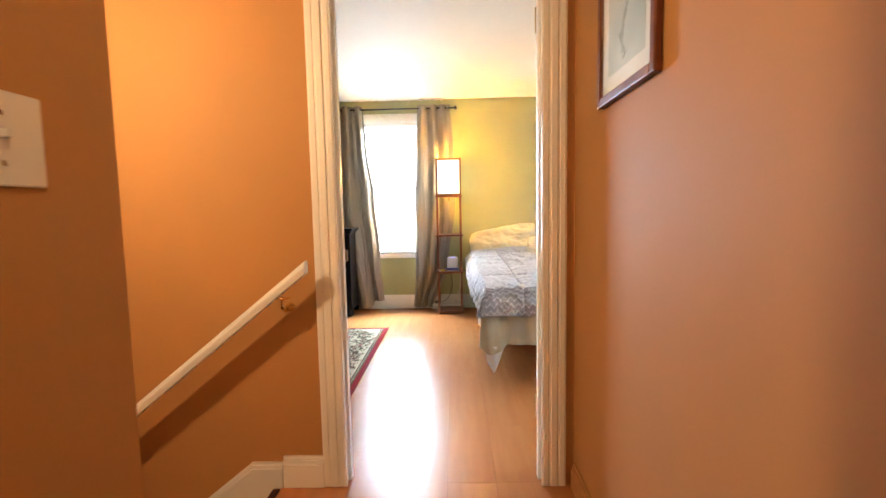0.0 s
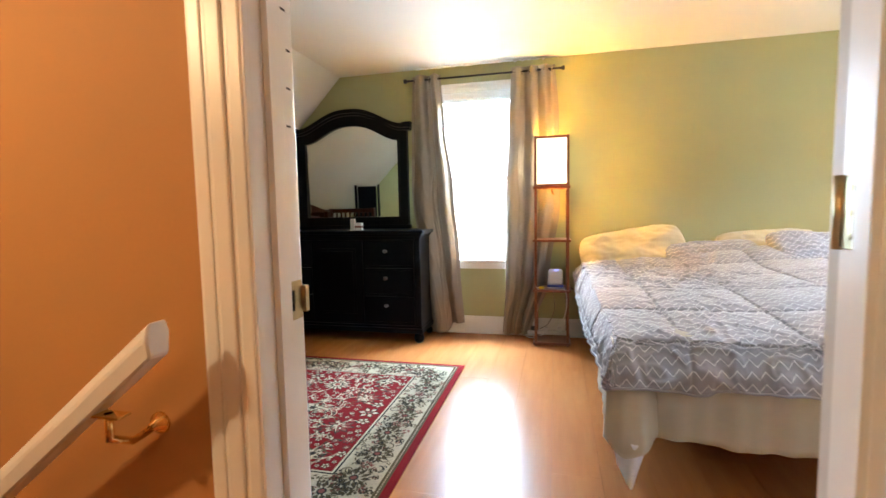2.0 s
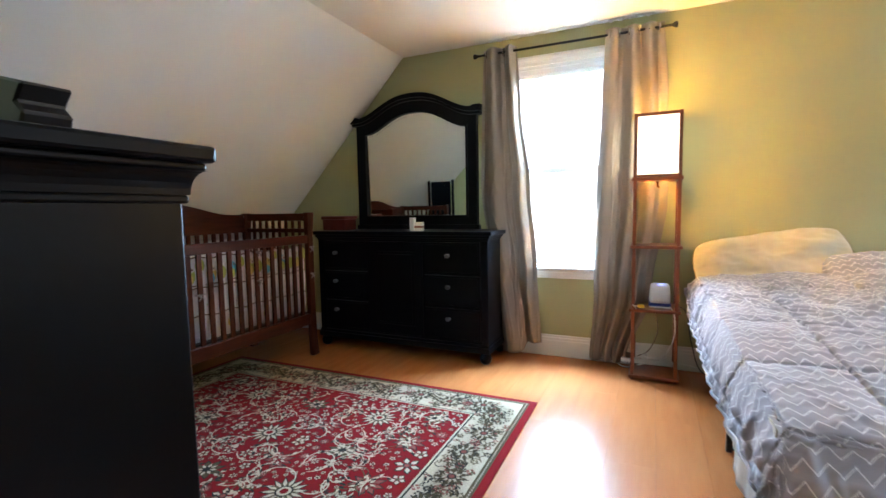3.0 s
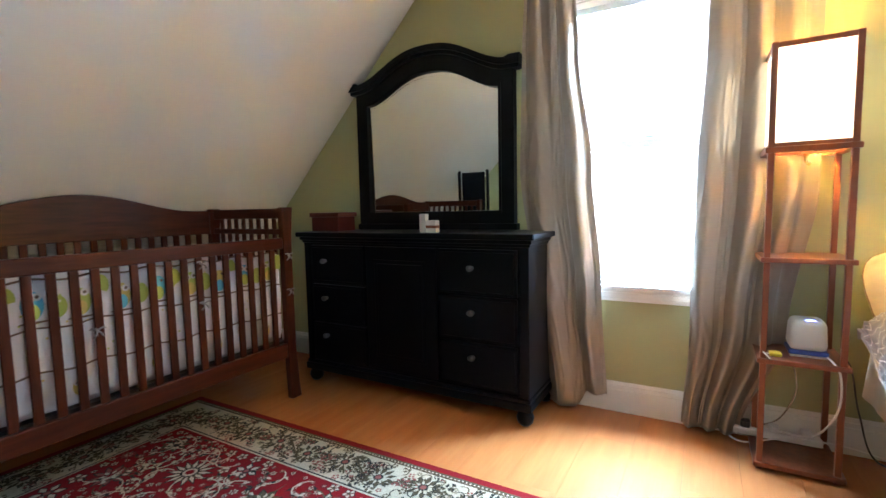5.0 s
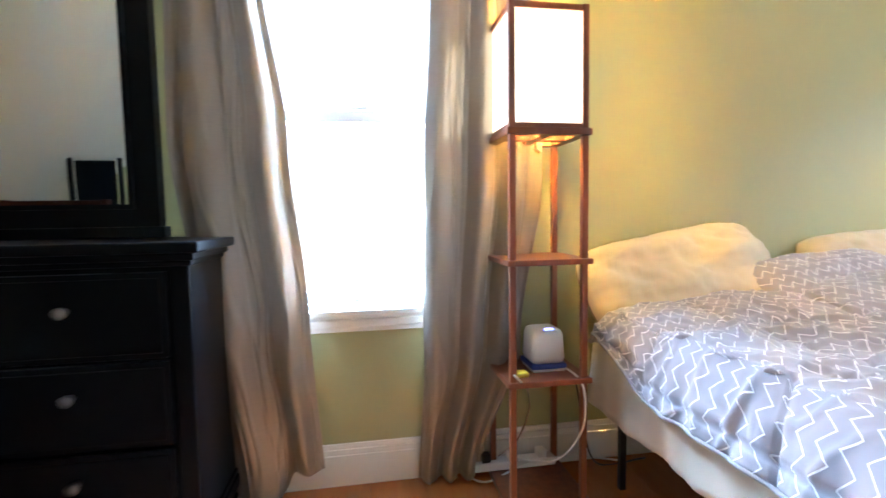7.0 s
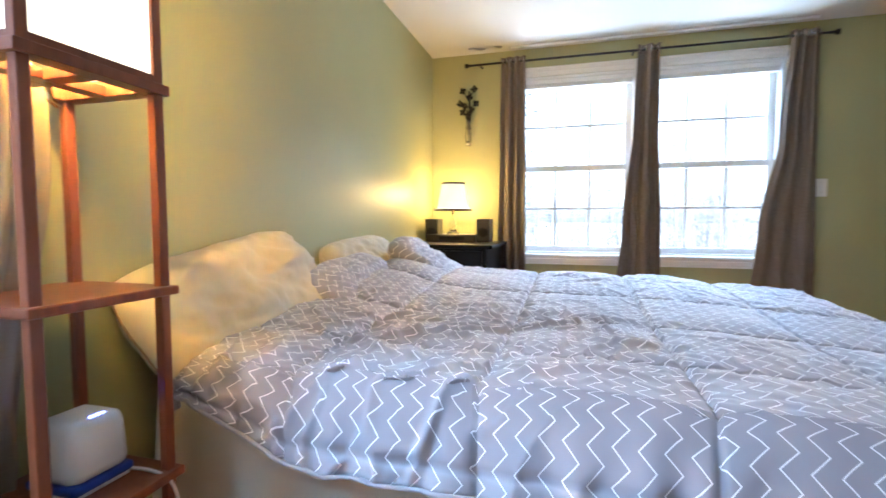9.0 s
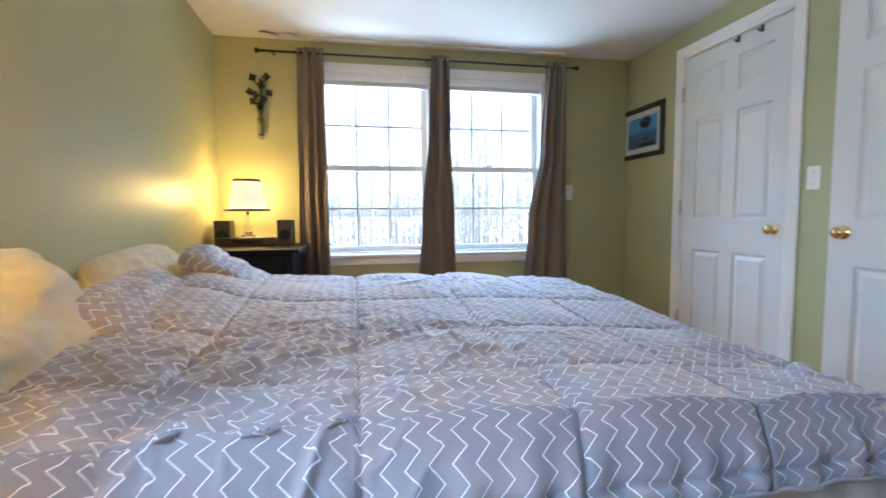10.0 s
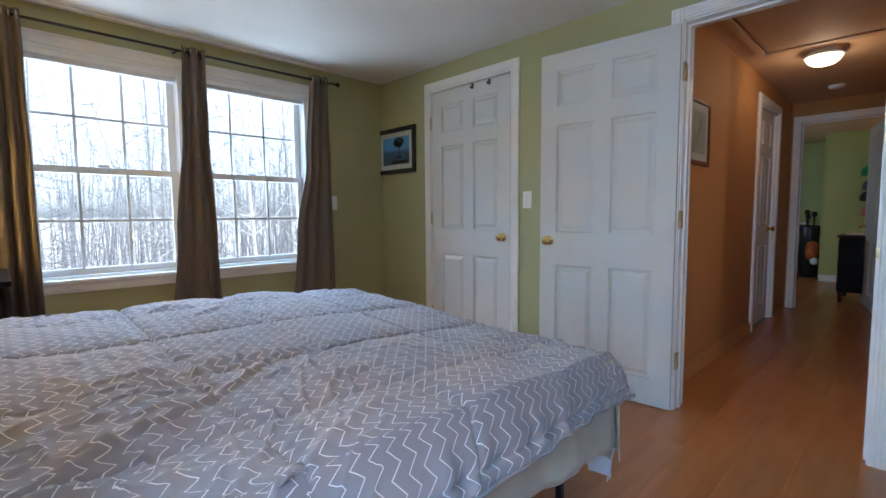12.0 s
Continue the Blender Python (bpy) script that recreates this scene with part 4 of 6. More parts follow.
def curve_pts(ctrl, n=10):
    out = []
    c = [Vector(p) for p in ctrl]
    c = [c[0] * 2 - c[1]] + c + [c[-1] * 2 - c[-2]]
    for i in range(1, len(c) - 2):
        for k in range(n):
            t = k / n
            out.append(.5 * ((2 * c[i]) + (c[i + 1] - c[i - 1]) * t + (2 * c[i - 1] - 5 * c[i] + 4 * c[i + 1] - c[i + 2]) * t * t + (3 * c[i] - c[i - 1] - 3 * c[i + 1] + c[i + 2]) * t ** 3))
    return out + [c[-2]]


for label, ctrl, mt in (
    ("white cable hanging from the lamp shelf to the floor", [(1.88, 6.34, .445), (1.91, 6.20, .44), (1.925, 6.155, .39), (1.92, 6.16, .27), (1.87, 6.22, .15), (1.79, 6.32, .10), (1.76, 6.39, .09)], "whiteplastic"),
    ("thin grey cable behind the lamp", [(1.80, 6.36, .44), (1.82, 6.44, .38), (1.84, 6.42, .25), (1.79, 6.42, .12), (1.72, 6.42, .07)], "chrome"),
    ("white cable lying along the baseboard", [(1.70, 6.42, .07), (1.60, 6.41, .03), (1.66, 6.36, .012), (1.82, 6.38, .055), (2.0, 6.40, .05), (2.2, 6.40, .012)], "whiteplastic"),
    ("dark cable behind the bed", [(1.95, 6.44, .42), (2.0, 6.40, .38), (2.03, 6.38, .2), (2.10, 6.40, .012), (2.3, 6.40, .012)], "plastic")):
    c = part("cable", tube(bmesh.new(), curve_pts(ctrl), .0035, 6), M[mt], None, label, category="cable", smooth=True)
strip = thing("power_strip", (1.72, 6.40, 0.031), "white power strip with plugs by the lamp", "power strip")
part("strip_body", box(1.60, 1.93, 6.385, 6.435, .032, .062, .006), M["whiteplastic"], strip)
for x in (1.65, 1.75, 1.86):
    part("plug", box(x, x + .035, 6.388, 6.425, .062, .092, .005), M["plastic" if x == 1.65 else "whiteplastic"], strip)
part("strip_foot", box(1.62, 1.91, 6.39, 6.43, .0302, .032), M["plastic"], strip)

# ---- curtains ----


def interp(rows, z):
    """rows: (z, left, right) from the top down."""
    if z >= rows[0][0]:
        return rows[0][1:]
    for (za, la, ra), (zb, lb, rb) in zip(rows, rows[1:]):
        if z >= zb:
            t = (za - z) / (za - zb)
            t = t * t * (3 - 2 * t)
            return la + (lb - la) * t, ra + (rb - ra) * t
    return rows[-1][1:]


def curtain(name, axis, at, rows, folds, depth, material, label, seed, hem=0.0, rings=True, rod_z=2.12):
    c = thing(name, (((rows[0][1] + rows[0][2]) / 2, at, 0) if axis == 'y' else (at, (rows[0][1] + rows[0][2]) / 2, 0)), label, "curtain")
    zt, zb = rows[0][0], rows[-1][0]
    def fn(a, b):
        zb2 = zb + hem * smooth01(a, .45, .75)
        z = zt + (zb2 - zt) * b
        l, r = interp(rows, z)
        bend = .55 * noise.noise(Vector((b * 1.7, seed, 1.5))) + .25 * noise.noise(Vector((a * 2.0, b * 2.4, seed)))
        ph = folds * 2 * math.pi * (a + .035 * math.sin(2 * math.pi * a + seed)) + seed + bend * (.25 + 1.5 * b)
        wave = math.sin(ph)
        fold = math.copysign(abs(wave) ** .72, wave) + .22 * math.sin(2 * ph + .8 + 1.5 * b) + .10 * math.sin(3 * ph + 2.5 * b + seed)
        amp = depth * (.80 + .20 * math.cos(b * 2.6 + seed)) * (1 + .30 * noise.noise(Vector((a * 3, b * 1.5, seed + 5))))
        crease = .0045 * max(0, .16 - abs(noise.noise(Vector((a * 7 + b * 2, b * 7, seed + 20))))) / .16
        off = amp * fold * .85 - crease * (.4 + b)
        p = l + (r - l) * (a + .030 * math.cos(ph) * (1 - a) * a * 4) + .004 * noise.noise(Vector((b * 6, a * 2, seed)))
        return (p, at + off, z) if axis == 'y' else (at + off, p, z)
    o = part("curtain_panel", cloth_mesh("c", fn, 180, 90, None), material, c, smooth=True)
    m = o.modifiers.new("thickness", 'SOLIDIFY')
    m.thickness = .002
    bm = bmesh.new()
    tube(bm, [Vector(fn(a, .955)) for a in np.linspace(0, 1, 120)], .0028, 5)
    part("hem", bm, material, c, smooth=True)
    if rings:
        n = folds * 2
        for i in range(n):
            a = (i + .5) / n
            p = rows[0][1] + (rows[0][2] - rows[0][1]) * a
            prof = [(.019, -.003), (.026, -.004), (.028, 0), (.026, .004), (.019, .003)]
            ctr = (p, at, rod_z) if axis == 'y' else (at, p, rod_z)
            part("grommet", lathe(bmesh.new(), prof, ctr, 'x' if axis == 'y' else 'y', 18), M["chrome"], c, smooth=True)
    return c


curtain("curtain", 'y', 6.385, [(2.155, .69, .93), (1.75, .675, .955), (1.2, .665, 1.02), (.6, .74, 1.07), (.02, .80, 1.105)], 2, .040, M["taupe"], "taupe satin curtain drawn aside, hem lifted, beside the dresser", 1.0, hem=.085)
curtain("curtain", 'y', 6.385, [(2.155, 1.505, 1.845), (1.75, 1.49, 1.87), (1.1, 1.46, 1.88), (.5, 1.45, 1.80), (.03, 1.425, 1.65)], 3, .036, M["taupe"], "taupe satin curtain drawn aside behind the floor lamp", 2.6)
curtain("curtain", 'x', 4.68, [(2.155, 5.735, 5.915), (1.4, 5.725, 5.92), (.05, 5.715, 5.94)], 3, .022, M["brown"], "brown grommet curtain hanging at the window's outer edge", 4.1)
curtain("curtain", 'x', 4.68, [(2.155, 4.835, 4.975), (1.6, 4.83, 4.995), (.9, 4.805, 5.055), (.05, 4.775, 5.125)], 2, .024, M["brown"], "brown grommet curtain hanging between two windows", 5.2)
curtain("curtain", 'x', 4.68, [(2.155, 3.91, 4.07), (1.5, 3.90, 4.11), (.9, 3.89, 4.21), (.05, 3.88, 4.29)], 3, .022, M["brown"], "brown grommet curtain near the room corner", 7.3)


def curtain_rod(label, a, b, axis, z, wall):
    r = thing("curtain_rod", ((a[0] + b[0]) / 2, (a[1] + b[1]) / 2, z), label, "curtain rod")
    part("rod", tube(bmesh.new(), [(*a, z), (*b, z)], .008, 12), M["blackmetal"], r, smooth=True)
    for p, s in ((a, -1), (b, 1)):
        prof = [(.008, 0), (.010, s * .008), (.007, s * .014), (.016, s * .030), (.019, s * .042), (.015, s * .048), (.004, s * .050)]
        part("finial", lathe(bmesh.new(), prof, (*p, z), axis, 16), M["blackmetal"], r, smooth=True)
    for t in (.03, .5, .97) if axis == 'y' else (.05, .95):
        x, y = a[0] + (b[0] - a[0]) * t, a[1] + (b[1] - a[1]) * t
        end = (x, wall, z) if axis == 'x' else (wall, y, z)
        bm = tube(bmesh.new(), [(x, y, z - .009), end], .006, 8)
        part("bracket", bm, M["blackmetal"], r)
    return r


curtain_rod("thin black curtain rod with flared finials over one window", (.67, 6.385), (1.865, 6.385), 'x', 2.12, N)
curtain_rod("thin black curtain rod with flared finials over two windows", (4.68, 3.86), (4.68, 6.14), 'y', 2.12, E)

# ---- dresser and mirror ----
dr = thing("dresser", (.115, 6.28, 0), "wide black lacquered dresser with drawers and a middle door", "dresser")
D0, D1, DF, DB = -.575, .815, 6.085, 6.468
part("top", box(D0 - .035, D1 + .035, DF - .035, DB, .872, .90, .006), M["black"], dr)
part("cornice", boxes((D0 - .018, D1 + .018, DF - .018, DB, .853, .872), (D0 - .008, D1 + .008, DF - .008, DB, .838, .853), bev=.004), M["black"], dr)
part("carcass", boxes((D0, D1, DF + .012, DB, .11, .838), bev=.003), M["black"], dr)
for x0 in (D0, D1 - .045):
    part("corner_post", box(x0, x0 + .045, DF, DF + .03, .10, .838, .004), M["black"], dr)
part("base", boxes((D0 - .012, D1 + .012, DF - .012, DB, .075, .115), (D0 - .006, D1 + .006, DF - .006, DB, .115, .135), bev=.005), M["black"], dr)
for x in (D0 + .03, D1 - .03):
    for y in (DF + .03, DB - .04):
        part("bun_foot", lathe(bmesh.new(), [(.022, 0), (.036, .015), (.042, .04), (.034, .062), (.026, .076)], (x, y, 0), 'z', 18), M["black"], dr, smooth=True)
for c0, c1 in ((D0 + .055, -.125), (.345, D1 - .055)):
    for i in range(3):
        z0 = .15 + i * .228
        d = part("drawer", boxes((c0, c1, DF - .004, DF + .02, z0, z0 + .218), (c0 + .014, c1 - .014, DF - .008, DF, z0 + .014, z0 + .204), bev=.003), M["black"], dr)
        kx = -.40 if c0 < 0 else .535
        z = (.30, .52, .735)[i]
        bm = lathe(bmesh.new(), [(.009, DF - .008), (.007, DF - .020), (.014, DF - .026), (.015, DF - .034), (.012, DF - .039), (.005, DF - .043)], (kx, 0, z), 'y', 16)
        for v in bm.verts:
            v.co.x = kx + (v.co.x - kx) * 1.25
        part("knob", bm, M["pewter"], d, "dark silver oval knob", smooth=True)
d = part("door", boxes((-.11, .33, DF - .004, DF + .02, .15, .824), bev=.003), M["black"], dr)
part("door_panel", boxes((-.05, .27, DF - .010, DF, .22, .755), (-.03, .25, DF - .014, DF - .009, .24, .735), bev=.004), M["black"], d)

mirror = thing("dresser_mirror", (.10, 6.42, .90), "arched black framed mirror standing on the dresser", "mirror")
MY0, MY1 = 6.425, 6.468


def arch(x, half, z_side, z_top, cx=.10):
    t = min(1, abs(x - cx) / half)
    return z_side + (z_top - z_side) * (.5 + .5 * math.cos(math.pi * t ** 1.25))


outer = [(x, arch(x, .50, 1.775, 1.925)) for x in np.linspace(-.46, .66, 41)]
inner = [(x, arch(x, .44, 1.655, 1.795)) for x in np.linspace(-.335, .535, 41)]
bm = bmesh.new()
ring_o = [(-.42, .905)] + [(x, arch(x, .50, 1.755, 1.905)) for x in np.linspace(-.42, .62, 41)] + [(.62, .905)]
ring_i = [(-.335, 1.005)] + inner + [(.535, 1.005)]


def band_between(bm, o, i, y0, y1):
    vo0 = [bm.verts.new((p[0], y0, p[1])) for p in o]
    vi0 = [bm.verts.new((p[0], y0, p[1])) for p in i]
    vo1 = [bm.verts.new((p[0], y1, p[1])) for p in o]
    vi1 = [bm.verts.new((p[0], y1, p[1])) for p in i]
    n = len(o)
    for k in range(n):
        j = (k + 1) % n
        for q in ((vo0[k], vo0[j], vi0[j], vi0[k]), (vo1[j], vo1[k], vi1[k], vi1[j]), (vo0[j], vo0[k], vo1[k], vo1[j]), (vi0[k], vi0[j], vi1[j], vi1[k])):
            bm.faces.new(q)
    bmesh.ops.recalc_face_normals(bm, faces=bm.faces)


band_between(bm, ring_o, ring_i, MY0, MY1)
part("mirror_frame", bm, M["black"], mirror)
bm = bmesh.new()
ino = [(-.350, .990)] + [(x, arch(x, .455, 1.67, 1.81)) for x in np.linspace(-.35, .55, 41)] + [(.55, .990)]
band_between(bm, ino, ring_i, MY0 - .007, MY0)
part("inner_bead", bm, M["black"], mirror)
bm = bmesh.new()
cap_o = [(x, z + .012 + (.012 if abs(x - .10) > .50 else 0)) for x, z in outer]
cap_i = [(x, z - .022) for x, z in outer]
outline_slab(bm, cap_o + cap_i[::-1], 'y', MY0 - .03, MY1)
cap2 = [(x * .985 + .0015, z - .020) for x, z in outer] + [(x * .985 + .0015, z - .042) for x, z in outer[::-1]]
outline_slab(bm, cap2, 'y', MY0 - .016, MY1 - .001)
part("arched_crown", bm, M["black"], mirror)
def set_glass(bm):
    """The glass stands a little askew in its frame."""
    for v in bm.verts:
        v.co.y += (1.795 - v.co.z) * .016 + (v.co.x + .335) * .010


bm = bmesh.new()
outline_slab(bm, [(p[0], p[1]) for p in ring_i], 'y', MY0 + .012, MY0 + .016)
set_glass(bm)
part("mirror_glass", bm, M["mirror"], mirror, "clear bevelled mirror glass")
bm = bmesh.new()
bev_i = [(.10 + (x - .10) * .955, 1.32 + (z - 1.32) * .955) for x, z in ring_i]
band_between(bm, ring_i, bev_i, MY0 + .010, MY0 + .0125)
set_glass(bm)
part("glass_bevel", bm, M["mirror"], mirror)
part("back", box(-.40, .60, MY0 + .038, MY1 - .001, .93, 1.66), M["black"], mirror)
part("mirror_foot_rail", boxes((-.435, .635, MY0 - .006, MY1, .9, .935), bev=.004), M["black"], mirror)

jb = thing("jewellery_box", (-.49, 6.26, .90), "small dark red lacquered box on the dresser", "box")
part("box_body", box(-.60, -.385, 6.18, 6.33, .90, .985, .004), M["redwood"], jb)
part("lid", boxes((-.61, -.375, 6.17, 6.34, .985, 1.012), bev=.006), M["redwood"], jb)
cnd = thing("small_box_stack", (.26, 6.14, .90), "small white and tan boxes standing on the dresser", "box")
part("tall_carton", box(.215, .25, 6.125, 6.16, .90, .995, .002), M["paper"], cnd)
part("short_carton", box(.257, .315, 6.12, 6.16, .90, .962, .003), M["paper"], cnd)
part("dark_band", box(.2565, .3155, 6.1195, 6.1605, .922, .937, .001), M["lampwood"], cnd)

# ---- tall chair between the chest and the crib, seen in the mirror ----
hc = thing("high_backed_chair", (-.68, 4.0, 0), "tall black high-backed chair standing behind the crib", "chair")
for x in (-.86, -.525):
    part("back_post", box(x, x + .03, 4.15, 4.18, 0, 1.36, .006), M["black"], hc)
    part("front_leg", box(x, x + .03, 3.84, 3.87, 0, .60, .004), M["black"], hc)
part("backrest", box(-.815, -.54, 4.155, 4.172, .78, 1.34, .008), M["black"], hc)
part("seat", box(-.86, -.49, 3.84, 4.145, .60, .64, .010), M["black"], hc)
part("arm_rest", boxes((-.86, -.83, 3.87, 4.145, .86, .885), (-.525, -.495, 3.87, 4.145, .86, .885), bev=.005), M["black"], hc)

# ---- chest of drawers by the door ----
ch = thing("chest_of_drawers", (.70, 3.58, 0), "tall black lacquered chest of drawers beside the doorway", "chest of drawers")
H0, H1, HB, HF = .22, 1.138, 3.345, 3.706
part("top", box(H0 - .036, H1 + .036, HB, HF + .034, 1.124, 1.150, .006), M["black"], ch)
for d, z0, z1 in ((.024, 1.112, 1.124), (.005, 1.062, 1.075)):
    part("cornice_moulding", box(H0 - d, H1 + d, HB, HF + d, z0, z1, .004), M["black"], ch)
bm = bmesh.new()
prev = None
for k in range(7):
    t = k / 6 * math.pi / 2
    d, z = .006 + .018 * (1 - math.cos(t)), 1.075 + .037 * math.sin(t)
    ring = [bm.verts.new(q) for q in ((H0 - d, HB, z), (H1 + d, HB, z), (H1 + d, HF + d, z), (H0 - d, HF + d, z))]
    if prev:
        for i in range(4):
            bm.faces.new((prev[i], prev[(i + 1) % 4], ring[(i + 1) % 4], ring[i]))
    prev = ring
part("cove_moulding", bm, M["black"], ch)
part("carcass", box(H0, H1, HB, HF - .004, .07, 1.075, .004), M["black"], ch)
part("base", boxes((H0 - .012, H1 + .012, HB, HF + .012, .0, .085), bev=.005), M["black"], ch)
for i in range(5):
    z0 = .10 + i * .193
    d = part("drawer", boxes((H0 + .03, H1 - .03, HF - .02, HF + .006, z0, z0 + .18), bev=.004), M["black"], ch)
    for kx in (H0 + .22, H1 - .22):
        part("knob", lathe(bmesh.new(), [(.009, HF + .006), (.007, HF + .018), (.018, HF + .028), (.020, HF + .034), (.006, HF + .040)], (kx, 0, z0 + .09), 'y', 14), M["chrome"], d, smooth=True)
av = thing("angular_ornament", (.80, 3.62, 1.15), "small black angular ornament standing on the chest of drawers", "ornament")
bm = bmesh.new()
outline_slab(bm, [(.78, 1.158), (.915, 1.158), (.935, 1.205), (.915, 1.222), (.940, 1.248), (.86, 1.268), (.76, 1.25)], 'y', 3.60, 3.67)
bmesh.ops.bevel(bm, geom=bm.edges[:], offset=.004, segments=1, affect='EDGES')
part("ornament_body", bm, M["plastic"], av)
part("ornament_foot", box(.78, .91, 3.595, 3.675, 1.15, 1.159, .003), M["plastic"], av)

# ---- crib ----
crib = thing("baby_crib", (-.76, 5.20, 0), "dark cherry wooden baby crib with slatted sides and curved back", "crib")
K0, K1, L0, L1 = -1.085, -.44, 4.49, 5.87


def leg_post(y0, y1, x0, x1, name, h):
    """A flat post whose foot flares outwards."""
    bm = bmesh.new()
    s = -1 if y0 < 5.2 else 1
    e = y0 if s < 0 else y1
    i = y1 if s < 0 else y0
    pts = [(i, .30), (i + s * .006, .12), (i + s * .012, .0), (e + s * .022, .0), (e + s * .012, .08), (e, .28), (e, h - .16), (e + s * .012, h - .03), (e + s * .014, h), (i - s * 0, h)]
    outline_slab(bm, pts, 'x', x0, x1)
    bmesh.ops.bevel(bm, geom=bm.edges[:], offset=.003, segments=1, affect='EDGES')
    part(name, bm, M["cherry"], crib)


for x0, x1, h in ((K1 - .038, K1, 1.045), (K0, K0 + .038, 1.045)):
    leg_post(L0, L0 + .055, x0, x1, "post", h)
    leg_post(L1 - .055, L1, x0, x1, "post", h)
part("front_top_rail", box(K1 - .030, K1 - .004, L0 + .055, L1 - .055, .825, .885, .006), M["cherryh"], crib)
part("front_bottom_rail", box(K1 - .030, K1 - .004, L0 + .055, L1 - .055, .235, .315, .006), M["cherryh"], crib)
ys = np.linspace(L0 + .055, L1 - .055, 20)[1:-1]
for y in ys:
    part("slat", box(K1 - .024, K1 - .010, y - .015, y + .015, .315, .825, .003), M["cherry"], crib)
for y in ys:
    part("slat", box(K0 + .010, K0 + .024, y - .015, y + .015, .315, .90, .003), M["cherry"], crib)
part("back_bottom_rail", box(K0 + .004, K0 + .030, L0 + .055, L1 - .055, .235, .315, .006), M["cherryh"], crib)
bm = bmesh.new()
pts = [(L0 + .055, .90), (L1 - .055, .90)]
for y in np.linspace(L1 - .055, L0 + .055, 31):
    t = abs(y - 5.18) / .63
    pts.append((y, 1.035 + .085 * (.5 + .5 * math.cos(math.pi * min(1, t * 1.15)))))
outline_slab(bm, pts, 'x', K0 + .006, K0 + .030)
bmesh.ops.bevel(bm, geom=bm.edges[:], offset=.003, segments=1, affect='EDGES')
part("curved_headboard", bm, M["cherryh"], crib)
for y0, y1 in ((L0 + .012, L0 + .038), (L1 - .038, L1 - .012)):
    part("end_top_rail", box(K0 + .038, K1 - .038, y0, y1, .985, 1.04, .006), M["cherryh"], crib)
    part("end_middle_rail", box(K0 + .038, K1 - .038, y0, y1, .90, .93, .004), M["cherryh"], crib)
    part("end_bottom_rail", box(K0 + .038, K1 - .038, y0, y1, .235, .315, .006), M["cherryh"], crib)
    for x in np.linspace(K0 + .038, K1 - .038, 10)[1:-1]:
        part("slat", box(x - .012, x + .012, y0 + .006, y1 - .006, .315, .985, .003), M["cherry"], crib)
part("mattress_support", box(K0 + .035, K1 - .035, L0 + .045, L1 - .045, .30, .325), M["blackmetal"], crib)
cm = thing("crib_mattress", (-.76, 5.2, .325), "white crib mattress inside the crib", "mattress")
part("mattress_body", box(K0 + .045, K1 - .055, L0 + .06, L1 - .06, .326, .44, .02), M["whitecloth"], cm, smooth=True)

# bumper pads: soft panels tied inside the slats
OWLG = painted("bumper_green", (0.42, 0.50, 0.10), 0.85)
OWLB = painted("bumper_blue", (0.12, 0.42, 0.62), 0.85)
OWLY = painted("bumper_yellow", (0.62, 0.50, 0.14), 0.85)
OWLN = painted("bumper_brown", (0.16, 0.10, 0.07), 0.85)
bump = thing("crib_bumper", (-.48, 5.2, .36), "white crib bumper pad printed with owls and green dots", "crib bumper")


def pad(x, y0, y1, seed):
    def fn(a, b):
        y = y0 + (y1 - y0) * a
        z = .80 - (.80 - .34) * b + .006 * math.sin(a * 40 + seed)
        bulge = .014 * math.sin(b * math.pi * 1) + .006 * abs(math.sin(b * 3 * math.pi)) + .008 * noise.noise(Vector((a * 14, b * 5, seed)))
        return (x + bulge, y, z)
    return fn


f1 = pad(K1 - .056, L0 + .06, L1 - .06, 1.0)
o = part("front_pad", cloth_mesh("c", f1, 100, 30, None), M["whitecloth"], bump, smooth=True)
m = o.modifiers.new("thickness", 'SOLIDIFY')
m.thickness, m.offset = .02, 1
f2 = pad(K0 + .075, L0 + .06, L1 - .06, 3.0)
o = part("back_pad", cloth_mesh("c", f2, 100, 30, None), M["whitecloth"], bump, smooth=True)
bm = bmesh.new()
for zf in (.36, .70):
    tube(bm, [Vector(f1(a, zf)) + Vector((.003, 0, 0)) for a in np.linspace(0, 1, 80)], .0035, 5)
tube(bm, [Vector(f1(a, 0)) + Vector((.001, 0, .002)) for a in np.linspace(0, 1, 80)], .004, 5)
part("dark_piping", bm, OWLN, bump, "dark piping between the printed bands", smooth=True)


def blob(bm, a, b, ry, rz, off=.004, n=14):
    c = Vector(f1(a, b)) + Vector((off, 0, 0))
    vs = [bm.verts.new(c + Vector((0, ry * math.cos(2 * math.pi * i / n), rz * math.sin(2 * math.pi * i / n)))) for i in range(n)]
    bm.faces.new(vs)


ro = random.Random(3)
g, bl, yl, br, wh = (bmesh.new() for _ in range(5))
for i in range(9):
    a = .06 + i * .11
    c = (yl, bl, g)[i % 3]
    blob(c, a, .19, .034, .050)
    blob((bl, g, yl)[i % 3], a, .24, .020, .028, .006)
    for s in (-1, 1):
        blob(wh, a + s * .011, .125, .014, .014, .008)
        blob(br, a + s * .011, .125, .006, .006, .010)
    blob(br, a, .315, .045, .004, .007)
    blob(g, a + .055, .10 + .1 * (i % 2), .030, .040, .003)
for i in range(120):
    blob((wh, wh, yl, g)[i % 4], ro.uniform(.01, .99), ro.uniform(.05, .95), .004, .004, .005)
for i in range(5):
    a = .04 + .22 * i
    blob(yl, a, .86, .022, .032, .004)
    for s in (-1, 1):
        blob(wh, a + s * .008, .82, .010, .010, .007)
        blob(br, a + s * .008, .82, .0045, .0045, .009)
